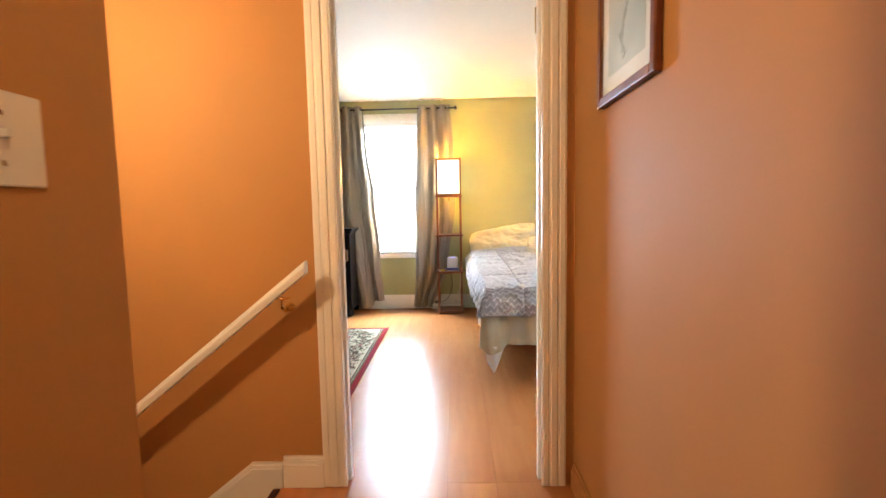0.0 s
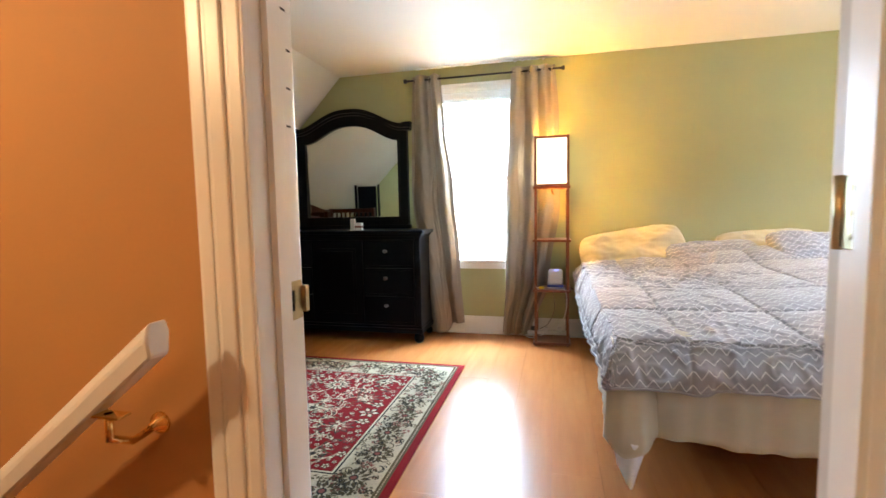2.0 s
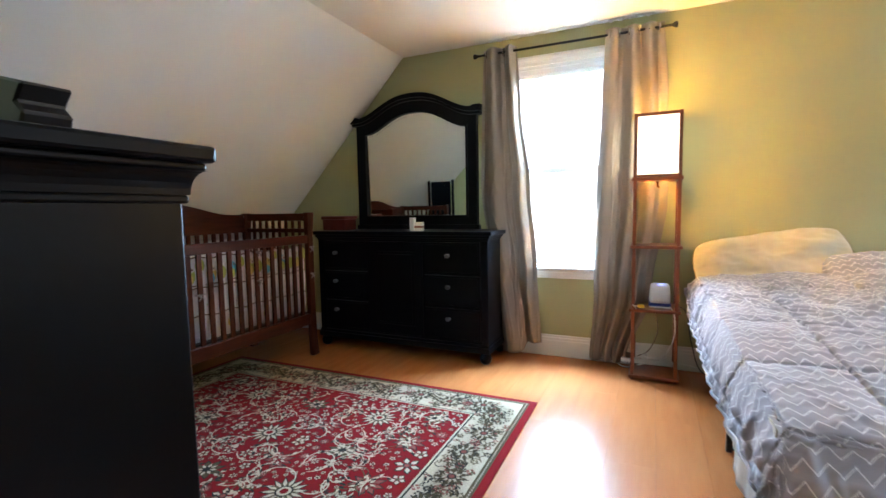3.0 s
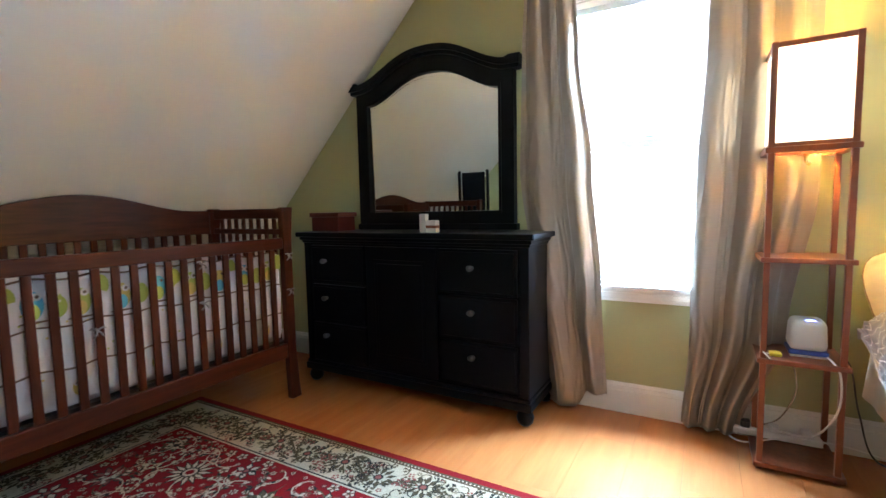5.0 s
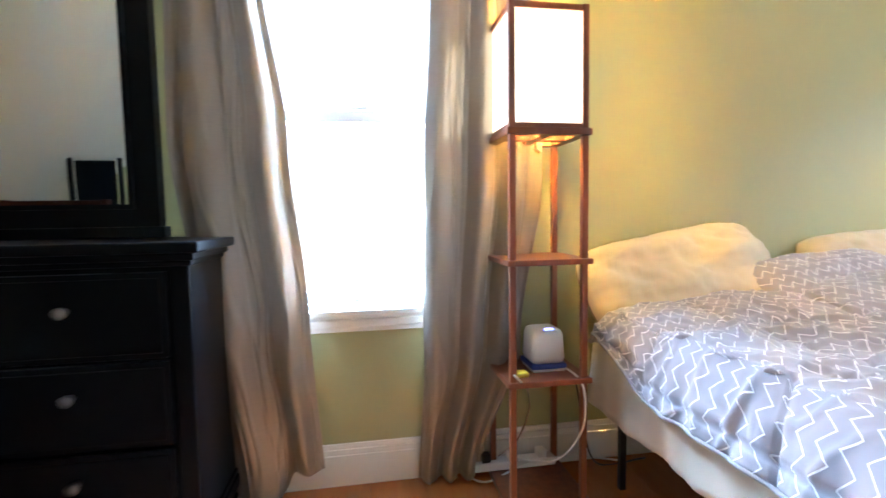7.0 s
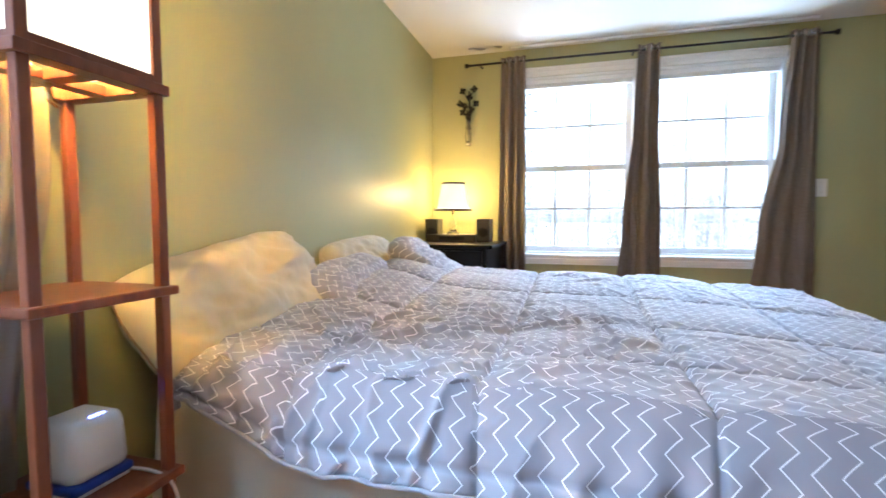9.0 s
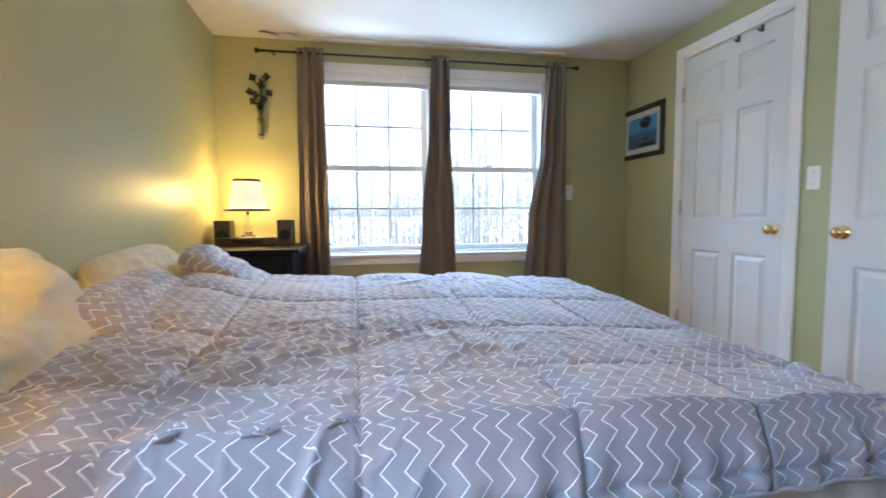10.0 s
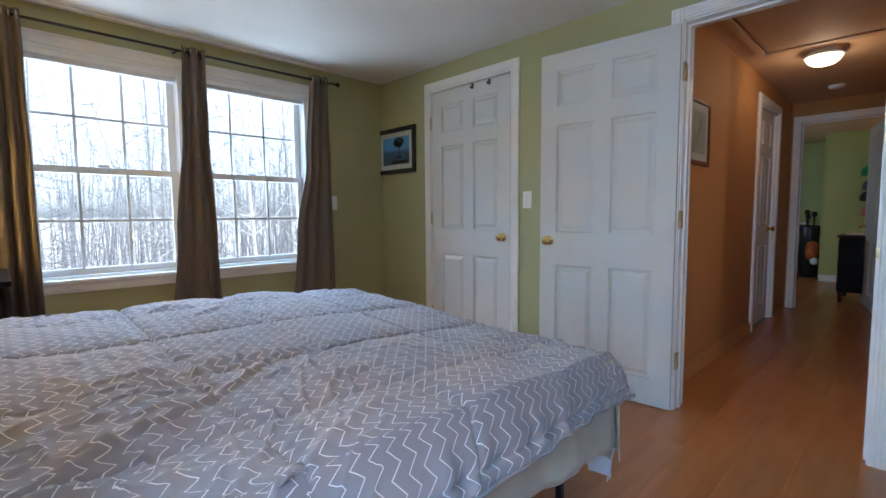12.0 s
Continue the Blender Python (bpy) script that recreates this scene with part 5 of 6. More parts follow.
for nm, b2, mm in (("green_print", g, OWLG), ("blue_print", bl, OWLB), ("yellow_print", yl, OWLY), ("brown_print", br, OWLN), ("white_print", wh, M["paper"])):
    part(nm, b2, mm, bump, kind="stuff")
for y, z in ((L0 + .03, .60), (L1 - .03, .79), (L1 - .03, .60), (4.93, .60), (5.35, .80), (5.35, .62)):
    bm = bmesh.new()
    xk = K1 + .003
    for dy, dz in ((.035, .012), (-.032, .014), (.022, -.05), (-.018, -.055)):
        tube(bm, curve_pts([(xk, y, z), (xk + .012, y + dy * .4, z + dz * .35 + .006), (xk + .004, y + dy * .8, z + dz * .45)], 5), .0032, 5)
    tube(bm, [(K1 - .06, y, z), (xk, y, z)], .005, 5)
    part("ribbon_tie", bm, M["tie"], bump, "pale grey fabric ribbon tie", smooth=True)

# ---- rug ----
rug = thing("persian_rug", (.17, 4.79, 0), "red Persian style rug with cream floral border on the laminate", "rug")
G0, G1, F0, F1 = -.92, 1.255, 3.965, 5.605


def rect(bm, x0, x1, y0, y1, z):
    bm.faces.new([bm.verts.new(p) for p in ((x0, y0, z), (x1, y0, z), (x1, y1, z), (x0, y1, z))])


part("pile", box(G0, G1, F0, F1, .0005, .008, .002), M["rugred"], rug, "red wool edge and field")
for nm, ins, z, mt in (("guard_stripe", .035, .0092, "rugolive"), ("border_band", .062, .0098, "rugcream"), ("inner_stripe", .262, .0104, "rugblack"), ("inner_cream_stripe", .270, .0107, "rugcream"), ("red_field", .279, .0111, "rugred")):
    bm = box(G0 + ins, G1 - ins, F0 + ins, F1 - ins, .006, z)
    part(nm, bm, M[mt], rug)
cream, olive, blk, rose, red2 = (bmesh.new() for _ in range(5))
Z0 = .0116
rr = random.Random(12)


def petals(bm, x, y, r, n, z, w=.5, ph=0.0, r0=.25):
    for k in range(n):
        a = ph + 2 * math.pi * k / n
        d = Vector((math.cos(a), math.sin(a), 0))
        s = Vector((-d.y, d.x, 0))
        c = Vector((x, y, z))
        hw = w * math.pi * r / n
        bm.faces.new([bm.verts.new(q) for q in (c + d * r * r0, c + d * r * .62 - s * hw, c + d * r, c + d * r * .62 + s * hw)])


def disc(bm, x, y, r, z, n=10):
    bm.faces.new([bm.verts.new((x + r * math.cos(2 * math.pi * k / n), y + r * math.sin(2 * math.pi * k / n), z)) for k in range(n)])


def ribbon(bm, pts, w, z):
    vs = []
    for i, p in enumerate(pts):
        d = Vector(pts[min(i + 1, len(pts) - 1)]) - Vector(pts[max(i - 1, 0)])
        d = Vector((-d.y, d.x, 0)).normalized() * w * (1 if 0 < i < len(pts) - 1 else .3)
        c = Vector((p[0], p[1], z))
        vs.append((bm.verts.new(c + d), bm.verts.new(c - d)))
    for a, b in zip(vs, vs[1:]):
        bm.faces.new((a[0], b[0], b[1], a[1]))


def rosette(x, y, r, style):
    petals(blk, x, y, r * 1.16, (14, 6, 8, 9, 5)[style], Z0 - .0003, .5 if style != 4 else .6, 0, .1)
    if style == 0:
        petals(cream, x, y, r, 14, Z0, .42)
        petals(olive, x, y, r * .78, 14, Z0 + .0003, .38, .22)
        disc(blk, x, y, r * .42, Z0 + .0006)
        disc(cream, x, y, r * .33, Z0 + .0009)
        disc(red2, x, y, r * .20, Z0 + .0012)
    elif style == 1:
        petals(cream, x, y, r, 6, Z0, .40)
        disc(blk, x, y, r * .34, Z0 + .0004)
        disc(rose, x, y, r * .22, Z0 + .0007)
    elif style == 2:
        petals(olive, x, y, r, 8, Z0, .55)
        petals(cream, x, y, r * .68, 8, Z0 + .0003, .4, .4)
        disc(blk, x, y, r * .26, Z0 + .0006)
    elif style == 3:
        petals(rose, x, y, r, 9, Z0, .45)
        petals(cream, x, y, r * .55, 6, Z0 + .0003, .35)
    else:
        petals(cream, x, y, r, 5, Z0, .5)
        disc(olive, x, y, r * .3, Z0 + .0004, 6)


def mirrored(fn, dx, dy):
    cx, cy = (G0 + G1) / 2, (F0 + F1) / 2
    for sx in ((1, -1) if abs(dx) > .01 else (1,)):
        for sy in ((1, -1) if abs(dy) > .01 else (1,)):
            fn(cx + sx * dx, cy + sy * dy, sx, sy)


HX, HY = (G1 - G0) / 2 - .30, (F1 - F0) / 2 - .30
placed = []
for dx, dy, r, s in ((0, 0, .085, 0), (.42, .0, .065, 2), (.0, .34, .065, 2), (.40, .33, .085, 0), (.66, .17, .07, 3), (.22, .17, .06, 3), (.66, .43, .055, 2), (.21, .44, .05, 1), (.74, .0, .055, 1)):
    mirrored(lambda x, y, sx, sy: rosette(x, y, r, s), dx, dy)
    placed.append((dx, dy, r))
tries = 0
while len(placed) < 150 and tries < 9000:
    tries += 1
    dx, dy, r = rr.uniform(.015, HX), rr.uniform(.015, HY), rr.choice((.011, .014, .018, .024, .032))
    if all(math.hypot(dx - a, dy - b) > (r + c) * 1.12 for a, b, c in placed):
        s = rr.choice((1, 4, 4, 1, 3))
        mirrored(lambda x, y, sx, sy: rosette(x, y, r, s), dx, dy)
        placed.append((dx, dy, r))
for k in range(52):
    dx, dy, a0, r = rr.uniform(.05, HX - .05), rr.uniform(.05, HY - .05), rr.uniform(0, 6.28), rr.uniform(.05, .12)
    turn = rr.choice((-1, 1)) * rr.uniform(2.0, 4.2)
    def vine(x, y, sx, sy):
        pts = []
        for i in range(15):
            t = i / 14
            a = a0 + turn * t
            rad = r * (1 - .55 * t)
            px, py = dx + rad * math.cos(a), dy + rad * math.sin(a)
            px, py = min(max(px, 0), HX + .01), min(max(py, 0), HY + .01)
            pts.append((x - sx * dx + sx * px, y - sy * dy + sy * py, 0))
        ribbon(cream if k % 3 else olive, pts, .0028, Z0 + .0001)
        for i in (3, 6, 9, 12):
            p, q = Vector(pts[i]), Vector(pts[i - 1])
            d = (p - q).normalized() if (p - q).length > 1e-6 else Vector((1, 0, 0))
            s = Vector((-d.y, d.x, 0)) * (1 if i % 2 else -1)
            c = Vector((p.x, p.y, Z0 + .0002))
            bmm = cream if i % 2 else blk
            bmm.faces.new([bmm.verts.new(v) for v in (c, c + d * .012 + s * .004, c + d * .022 + s * .018, c + s * .013)])
    mirrored(vine, dx, dy)
# the border: palmettes joined by a waving vine, along all four sides
def border_run(p0, p1, inward):
    p0, p1, inward = Vector(p0), Vector(p1), Vector(inward)
    ln = (p1 - p0).length
    d = (p1 - p0).normalized()
    n = int(round(ln / .19))
    pts = []
    for i in range(n * 12 + 1):
        t = i / (n * 12)
        pts.append(tuple(p0 + d * ln * t + inward * (.045 * math.sin(t * n * math.pi))))
    ribbon(olive, pts, .0040, Z0)
    ribbon(blk, [tuple(Vector(p) + inward * .008) for p in pts], .0012, Z0 + .0002)
    for i in range(n):
        c = p0 + d * ln * (i + .5) / n
        s = 1 if i % 2 else -1
        f = c - inward * s * .012
        petals(blk, f.x, f.y, .074, 11, Z0 + .0001, .50)
        petals(olive, f.x, f.y, .066, 11, Z0 + .0003, .42)
        petals(cream, f.x, f.y, .044, 9, Z0 + .0005, .35)
        disc(blk, f.x, f.y, .020, Z0 + .0008)
        disc(rose, f.x, f.y, .013, Z0 + .0010)
        e = p0 + d * ln * (i + .02) / n
        petals(rose if i % 2 else olive, e.x, e.y, .030, 7, Z0 + .0003, .5)
        for q in range(34):
            h = c + d * rr.uniform(-.095, .095) + inward * rr.uniform(-.092, .092)
            petals((olive, blk, rose, olive)[q % 4], h.x, h.y, rr.uniform(.011, .022), rr.choice((3, 4, 5)), Z0 + .0001, .6, rr.uniform(0, 6))
        for q in range(14):
            h = c + d * rr.uniform(-.09, .09) + inward * rr.uniform(-.07, .07)
            a = rr.uniform(0, 6.28)
            pts2 = [(h.x + .022 * math.cos(a + w), h.y + .022 * math.sin(a + w), 0) for w in np.linspace(0, 3.4, 8)]
            ribbon((blk, olive)[q % 2], pts2, .0026, Z0 + .0003)


m_ = .162
border_run((G0 + m_, F0 + m_, 0), (G1 - m_, F0 + m_, 0), (0, 1, 0))
border_run((G0 + m_, F1 - m_, 0), (G1 - m_, F1 - m_, 0), (0, -1, 0))
border_run((G0 + m_, F0 + m_, 0), (G0 + m_, F1 - m_, 0), (1, 0, 0))
border_run((G1 - m_, F0 + m_, 0), (G1 - m_, F1 - m_, 0), (-1, 0, 0))
for b2 in (cream, olive, blk, rose, red2):
    bmesh.ops.recalc_face_normals(b2, faces=b2.faces)
    for f in b2.faces:
        if f.normal.z < 0:
            f.normal_flip()
for nm, b2, mt in (("cream_motifs", cream, "rugcream"), ("olive_motifs", olive, "rugolive"), ("black_motifs", blk, "rugblack"), ("rose_motifs", rose, "rugpink"), ("red_motifs", red2, "rugred")):
    part(nm, b2, M[mt], rug, kind="stuff")
# dark weft flecks on the guard stripe
bm = bmesh.new()
for p0, p1, ax in ((G0 + .04, G1 - .04, 'x'), (F0 + .04, F1 - .04, 'y')):
    n = int((p1 - p0) / .016)
    for i in range(n):
        t = p0 + (i + .5) * (p1 - p0) / n
        for e in ((F0 + .048, F1 - .048) if ax == 'x' else (G0 + .048, G1 - .048)):
            x, y = (t, e) if ax == 'x' else (e, t)
            rect(bm, x - .0035, x + .0035, y - .0035, y + .0035, .0096)
part("guard_flecks", bm, M["rugcream"], rug, kind="stuff")
# ---- nightstand ----
ns = thing("nightstand", (4.30, 6.10, 0), "black nightstand with a projecting top beside the bed", "nightstand")
part("top", box(4.00, 4.68, 5.86, 6.44, .775, .80, .005), M["black"], ns)
part("carcass", box(4.04, 4.64, 5.90, 6.44, .10, .775, .004), M["black"], ns)
for z0 in (.14, .36, .57):
    d = part("drawer", box(4.026, 4.041, 5.93, 6.40, z0, z0 + .19, .003), M["black"], ns)
    part("knob", lathe(bmesh.new(), [(.008, -.014), (.006, -.026), (.015, -.036), (.005, -.042)], (4.04, 6.165, z0 + .095), 'x', 14), M["chrome"], d, smooth=True)
for x in (4.06, 4.60):
    for y in (5.92, 6.40):
        part("leg", box(x - .02, x + .02, y - .02, y + .02, 0, .10, .004), M["black"], ns)
stereo = thing("stereo_unit", (4.43, 6.22, .80), "low black stereo unit on the nightstand", "stereo")
part("stereo_body", box(4.36, 4.60, 6.04, 6.40, .80, .855, .006), M["plastic"], stereo)
part("display", box(4.3585, 4.3605, 6.12, 6.30, .815, .84, .0005), M["dark"], stereo)
for y in (5.965, 6.43 - .085 + .0):
    sp = thing("stereo_speaker", (4.47, y + .05, .80), "small black stereo speaker on the nightstand", "speaker")
    part("speaker_box", box(4.40, 4.54, y - .02, y + .075, .80, .965, .005), M["plastic"], sp)
    part("cone", lathe(bmesh.new(), [(.034, .0), (.034, -.003), (.020, .0), (.008, -.002)], (4.40, y + .027, .87), 'x', 20), M["dark"], sp, smooth=True)
tl = thing("table_lamp", (4.48, 6.23, .855), "small table lamp with cut glass base and lit cream shade", "table lamp")
part("lamp_base", lathe(bmesh.new(), [(.045, .856), (.045, .866), (.02, .874), (.028, .890), (.014, .905), (.030, .930), (.014, .952), (.024, .970), (.010, .990), (.008, 1.02)], (4.48, 6.23, 0), 'z', 12), M["crystal"], tl, smooth=True)
part("stem", tube(bmesh.new(), [(4.48, 6.23, 1.0), (4.48, 6.23, 1.10)], .006, 8), M["brass"], tl)


def shade_ring(bm, r0, r1, z0, z1, c, n=36, t=.002):
    rings = []
    for r, z in ((r0, z0), (r1, z1), (r1 - t, z1), (r0 - t, z0)):
        rings.append([bm.verts.new((c[0] + r * math.cos(2 * math.pi * i / n), c[1] + r * math.sin(2 * math.pi * i / n), z)) for i in range(n)])
    for k in range(4):
        a, b = rings[k], rings[(k + 1) % 4]
        for i in range(n):
            bm.faces.new((a[i], a[(i + 1) % n], b[(i + 1) % n], b[i]))
    bmesh.ops.recalc_face_normals(bm, faces=bm.faces)
    return bm


o = part("shade", shade_ring(bmesh.new(), .115, .082, 1.045, 1.225, (4.48, 6.23)), M["shade2"], tl, "lit cream bell shade", smooth=True)
o.visible_shadow = False
part("shade_skirt", shade_ring(bmesh.new(), .140, .116, 1.032, 1.046, (4.48, 6.23)), M["shade2"], tl)
part("shade_trim", shade_ring(bmesh.new(), .1425, .1405, 1.024, 1.037, (4.48, 6.23)), M["plastic"], tl, "dark trim band of the shade")
part("shade_top_trim", shade_ring(bmesh.new(), .0855, .0845, 1.215, 1.229, (4.48, 6.23)), M["plastic"], tl)

# ---- wall things ----


def picture(name, loc, axis, w, h, frame_w, mat_w, fm, label, d=.022, s=1):
    """A framed picture hanging flat; built at its middle, facing +x or +y by s."""
    x, y, z = loc
    p = thing(name, loc, label, "framed picture")
    def B(a0, a1, q0, q1, d0, d1, bev=.0):
        d0, d1 = sorted((s * d0, s * d1))
        if axis == 'x':
            return box(x + d0, x + d1, y + a0, y + a1, z + q0, z + q1, bev)
        return box(x + a0, x + a1, y + d0, y + d1, z + q0, z + q1, bev)
    for a0, a1, q0, q1 in ((-w / 2, -w / 2 + frame_w, -h / 2, h / 2), (w / 2 - frame_w, w / 2, -h / 2, h / 2), (-w / 2 + frame_w, w / 2 - frame_w, -h / 2, -h / 2 + frame_w), (-w / 2 + frame_w, w / 2 - frame_w, h / 2 - frame_w, h / 2)):
        part("frame_bar", B(a0, a1, q0, q1, .001, d, .004), fm, p)
    part("mat_board", B(-w / 2 + frame_w, w / 2 - frame_w, -h / 2 + frame_w, h / 2 - frame_w, .002, .009), M["paper"], p, "white mat board")
    iw, ih = w / 2 - frame_w - mat_w, h / 2 - frame_w - mat_w
    g = part("picture_glass", B(-w / 2 + frame_w, w / 2 - frame_w, -h / 2 + frame_w, h / 2 - frame_w, .0150, .0165), M["pane"], p)
    g.visible_shadow = False
    return p, B, iw, ih


p, B, iw, ih = picture("seaside_picture", (4.549, S, 1.620), 'y', .52, .395, .038, .042, M["plastic"], "black framed seaside picture with a tree, white mat")
n = Net("blue_sea_print")
sep = n.t.nodes.new("ShaderNodeSeparateXYZ")
n.put(sep.inputs[0], n.coords("Generated"))
c = n.mix(n.ramp(sep.outputs[2], .0, .45), (0.006, 0.016, 0.03), (0.012, 0.06, 0.22))
c = n.mix(n.ramp(sep.outputs[2], .42, .60), c, (0.10, 0.33, 0.74))
c = n.mix(n.math('MULTIPLY', n.noise(n.coords(), 30.0, 4), .22), c, (0.25, 0.50, 0.70))
sea = n.done(c, .4)
part("print", B(-iw, iw, -ih, ih, .0092, .0096), sea, p, "blue sea and sky print")
bm = bmesh.new()
rt = random.Random(5)
for k in range(60):
    a, r = rt.uniform(0, 6.28), math.sqrt(rt.random())
    cx, cz, q = 4.509 + .062 * r * math.cos(a), 1.690 + .035 * r * math.sin(a), rt.uniform(.008, .016)
    bm.faces.new([bm.verts.new((cx + q * math.cos(t * 1.047), S + .0100, cz + q * math.sin(t * 1.047))) for t in range(6)])
for x0, x1, z0, z1 in ((4.496, 4.502, 1.56, 1.68), (4.40, 4.60, 1.512, 1.535), (4.47, 4.55, 1.56, 1.572)):
    bm.faces.new([bm.verts.new(q) for q in ((x0, S + .0102, z0), (x1, S + .0102, z0), (x1, S + .0102, z1), (x0, S + .0102, z1))])
part("printed_tree", bm, M["dark"], p, "dark printed tree and shore")

p, B, iw, ih = picture("hall_picture", (HE, 2.70, 1.567), 'x', .395, .405, .026, .045, M["frame"], "reddish wooden framed pale botanical print in the hallway", .02, -1)
part("print", B(-iw, iw, -ih, ih, .0092, .0096), painted("pale_print", (0.42, 0.47, 0.43), .6, vary=.12, scale=14), p, "faded grey green print")
bm = bmesh.new()
rt = random.Random(8)
for k in range(26):
    t = k / 25
    y, z = 2.70 + .03 * math.sin(t * 6), 1.46 + .18 * t
    a = rt.uniform(0, 6.28)
    for s in (0, 1):
        q = .016 + .012 * rt.random()
        bm.faces.new([bm.verts.new((HE - .0100, y + q * m1 * math.cos(a + s) - .006 * m2 * math.sin(a + s), z + q * m1 * math.sin(a + s) + .006 * m2 * math.cos(a + s))) for m1, m2 in ((0, 0), (.5, 1), (1, 0), (.5, -1))])
part("printed_leaves", bm, painted("faded_leaf_ink", (0.24, 0.28, 0.24), .7), p, "faded printed leaves")


def switch(name, loc, axis, s, label, w=.07, h=.115):
    x, y, z = loc
    t = thing(name, loc, label, "light switch")
    def B(a0, a1, q0, q1, d0, d1, bev=.0):
        d0, d1 = sorted((s * d0, s * d1))
        return box(x + d0, x + d1, y + a0, y + a1, z + q0, z + q1, bev) if axis == 'x' else box(x + a0, x + a1, y + d0, y + d1, z + q0, z + q1, bev)
    part("wall_plate", B(-w / 2, w / 2, -h / 2, h / 2, .0005, .006, .003), M["white"], t)
    part("toggle_slot", B(-.006, .006, -.013, .013, .0055, .0068), M["whiteplastic"], t)
    part("toggle", B(-.004, .004, .0, .011, .006, .017, .001), M["whiteplastic"], t)
    for q in (-.03, .03):
        part("screw", B(-.003, .003, q - .003, q + .003, .0058, .0072, .001), M["chrome"], t)
    return t


switch("light_switch", (3.163, S, 1.160), 'y', 1, "white toggle light switch between the closet and bedroom doors")
switch("light_switch", (E, 3.84, 1.165), 'x', -1, "white toggle light switch beside the curtain")
switch("hall_light_switch", (HW, 2.030, 1.176), 'x', 1, "white double toggle light switch on the orange wall", .115, .115)

for x in (3.50, 3.66):
    hk = thing("over_door_hook", (x, S, 2.02), "small black metal hook over the closet door", "hook")
    part("hook_strap", boxes((x - .010, x + .010, S - .0035, S - .001, 1.985, 2.024), bev=.0006), M["blackmetal"], hk)
    part("hook_tip", tube(bmesh.new(), [(x, S - .002, 1.995), (x, S + .018, 1.990), (x, S + .024, 2.002)], .005, 8), M["blackmetal"], hk, smooth=True)

sc = thing("wall_vase_sconce", (E, 6.17, 1.53), "black metal wall flower holder with leaf sprigs and a glass vase", "wall decoration")
X = E - .03
part("stem", tube(bmesh.new(), curve_pts([(X, 6.17, 1.60), (X - .01, 6.175, 1.72), (X, 6.165, 1.82), (X, 6.17, 1.93)], 6), .004, 6), M["blackmetal"], sc)
for i, (dy, dz) in enumerate(((-.045, 1.955), (.045, 1.945), (-.01, 1.895), (.065, 1.85), (-.06, 1.845), (.03, 1.83), (-.025, 1.80), (.045, 1.785), (0.0, 1.765))):
    bm = bmesh.new()
    for k in range(4):
        a = i + k * 1.57
        c = Vector((X - .012, 6.17 + dy, dz))
        d = Vector((-.3, math.cos(a), math.sin(a))).normalized() * .033
        q = Vector((0, -math.sin(a), math.cos(a))) * .014
        vs = [bm.verts.new(v) for v in (c, c + d * .5 + q, c + d, c + d * .5 - q)]
        bm.faces.new(vs)
    bmesh.ops.solidify(bm, geom=bm.faces[:], thickness=.003)
    tube(bm, [(X, 6.17 + dy * .2, dz - .06), (X - .01, 6.17 + dy, dz)], .0025, 5)
    part("leaf_sprig", bm, M["blackmetal"], sc)
part("glass_vase", lathe(bmesh.new(), [(.012, 1.545), (.022, 1.56), (.024, 1.62), (.016, 1.70), (.022, 1.745), (.018, 1.745), (.013, 1.70), (.019, 1.62), (.016, 1.565), (.004, 1.558)], (E - .045, 6.17, 0), 'z', 18), M["crystal"], sc, smooth=True)
part("vase_ring", tube(bmesh.new(), [(E - .045 + .026 * math.cos(a), 6.17 + .026 * math.sin(a), 1.66) for a in np.linspace(0, 6.28, 17)], .003, 6), M["blackmetal"], sc)
part("back_bar", boxes((E - .016, E - .008, 6.163, 6.177, 1.53, 1.95), (E - .020, E - .0005, 6.165, 6.175, 1.60, 1.61), (E - .020, E - .0005, 6.165, 6.175, 1.88, 1.89), bev=.002), M["blackmetal"], sc)
part("base_ring", lathe(bmesh.new(), [(.028, 1.533), (.028, 1.545), (.010, 1.547)], (E - .045, 6.17, 0), 'z', 18), M["chrome"], sc, smooth=True)

# crinkled strips along the ceiling edge over the windows, and loose paint by their ends
def crinkled(x0, y0, x1, y1, inward, label, seed):
    t = thing("ceiling_strip", ((x0 + x1) / 2, (y0 + y1) / 2, H), label, "draft strip")
    d = Vector((x1 - x0, y1 - y0, 0))
    i = Vector(inward)
    def fn(a, b):
        w = noise.noise(Vector((a * 34, b * 3, seed)))
        return Vector((x0, y0, H - .004)) + d * a + i * (b * (.034 + .008 * noise.noise(Vector((a * 20, 0, seed))))) + Vector((0, 0, -.010 * math.sin(b * math.pi) * (.6 + .8 * w) - .0035 * w))
    o = part("strip", cloth_mesh("f", fn, 160, 6, None), M["vinyl"], t, smooth=True)
    m = o.modifiers.new("thickness", 'SOLIDIFY')
    m.thickness = .002
    return t


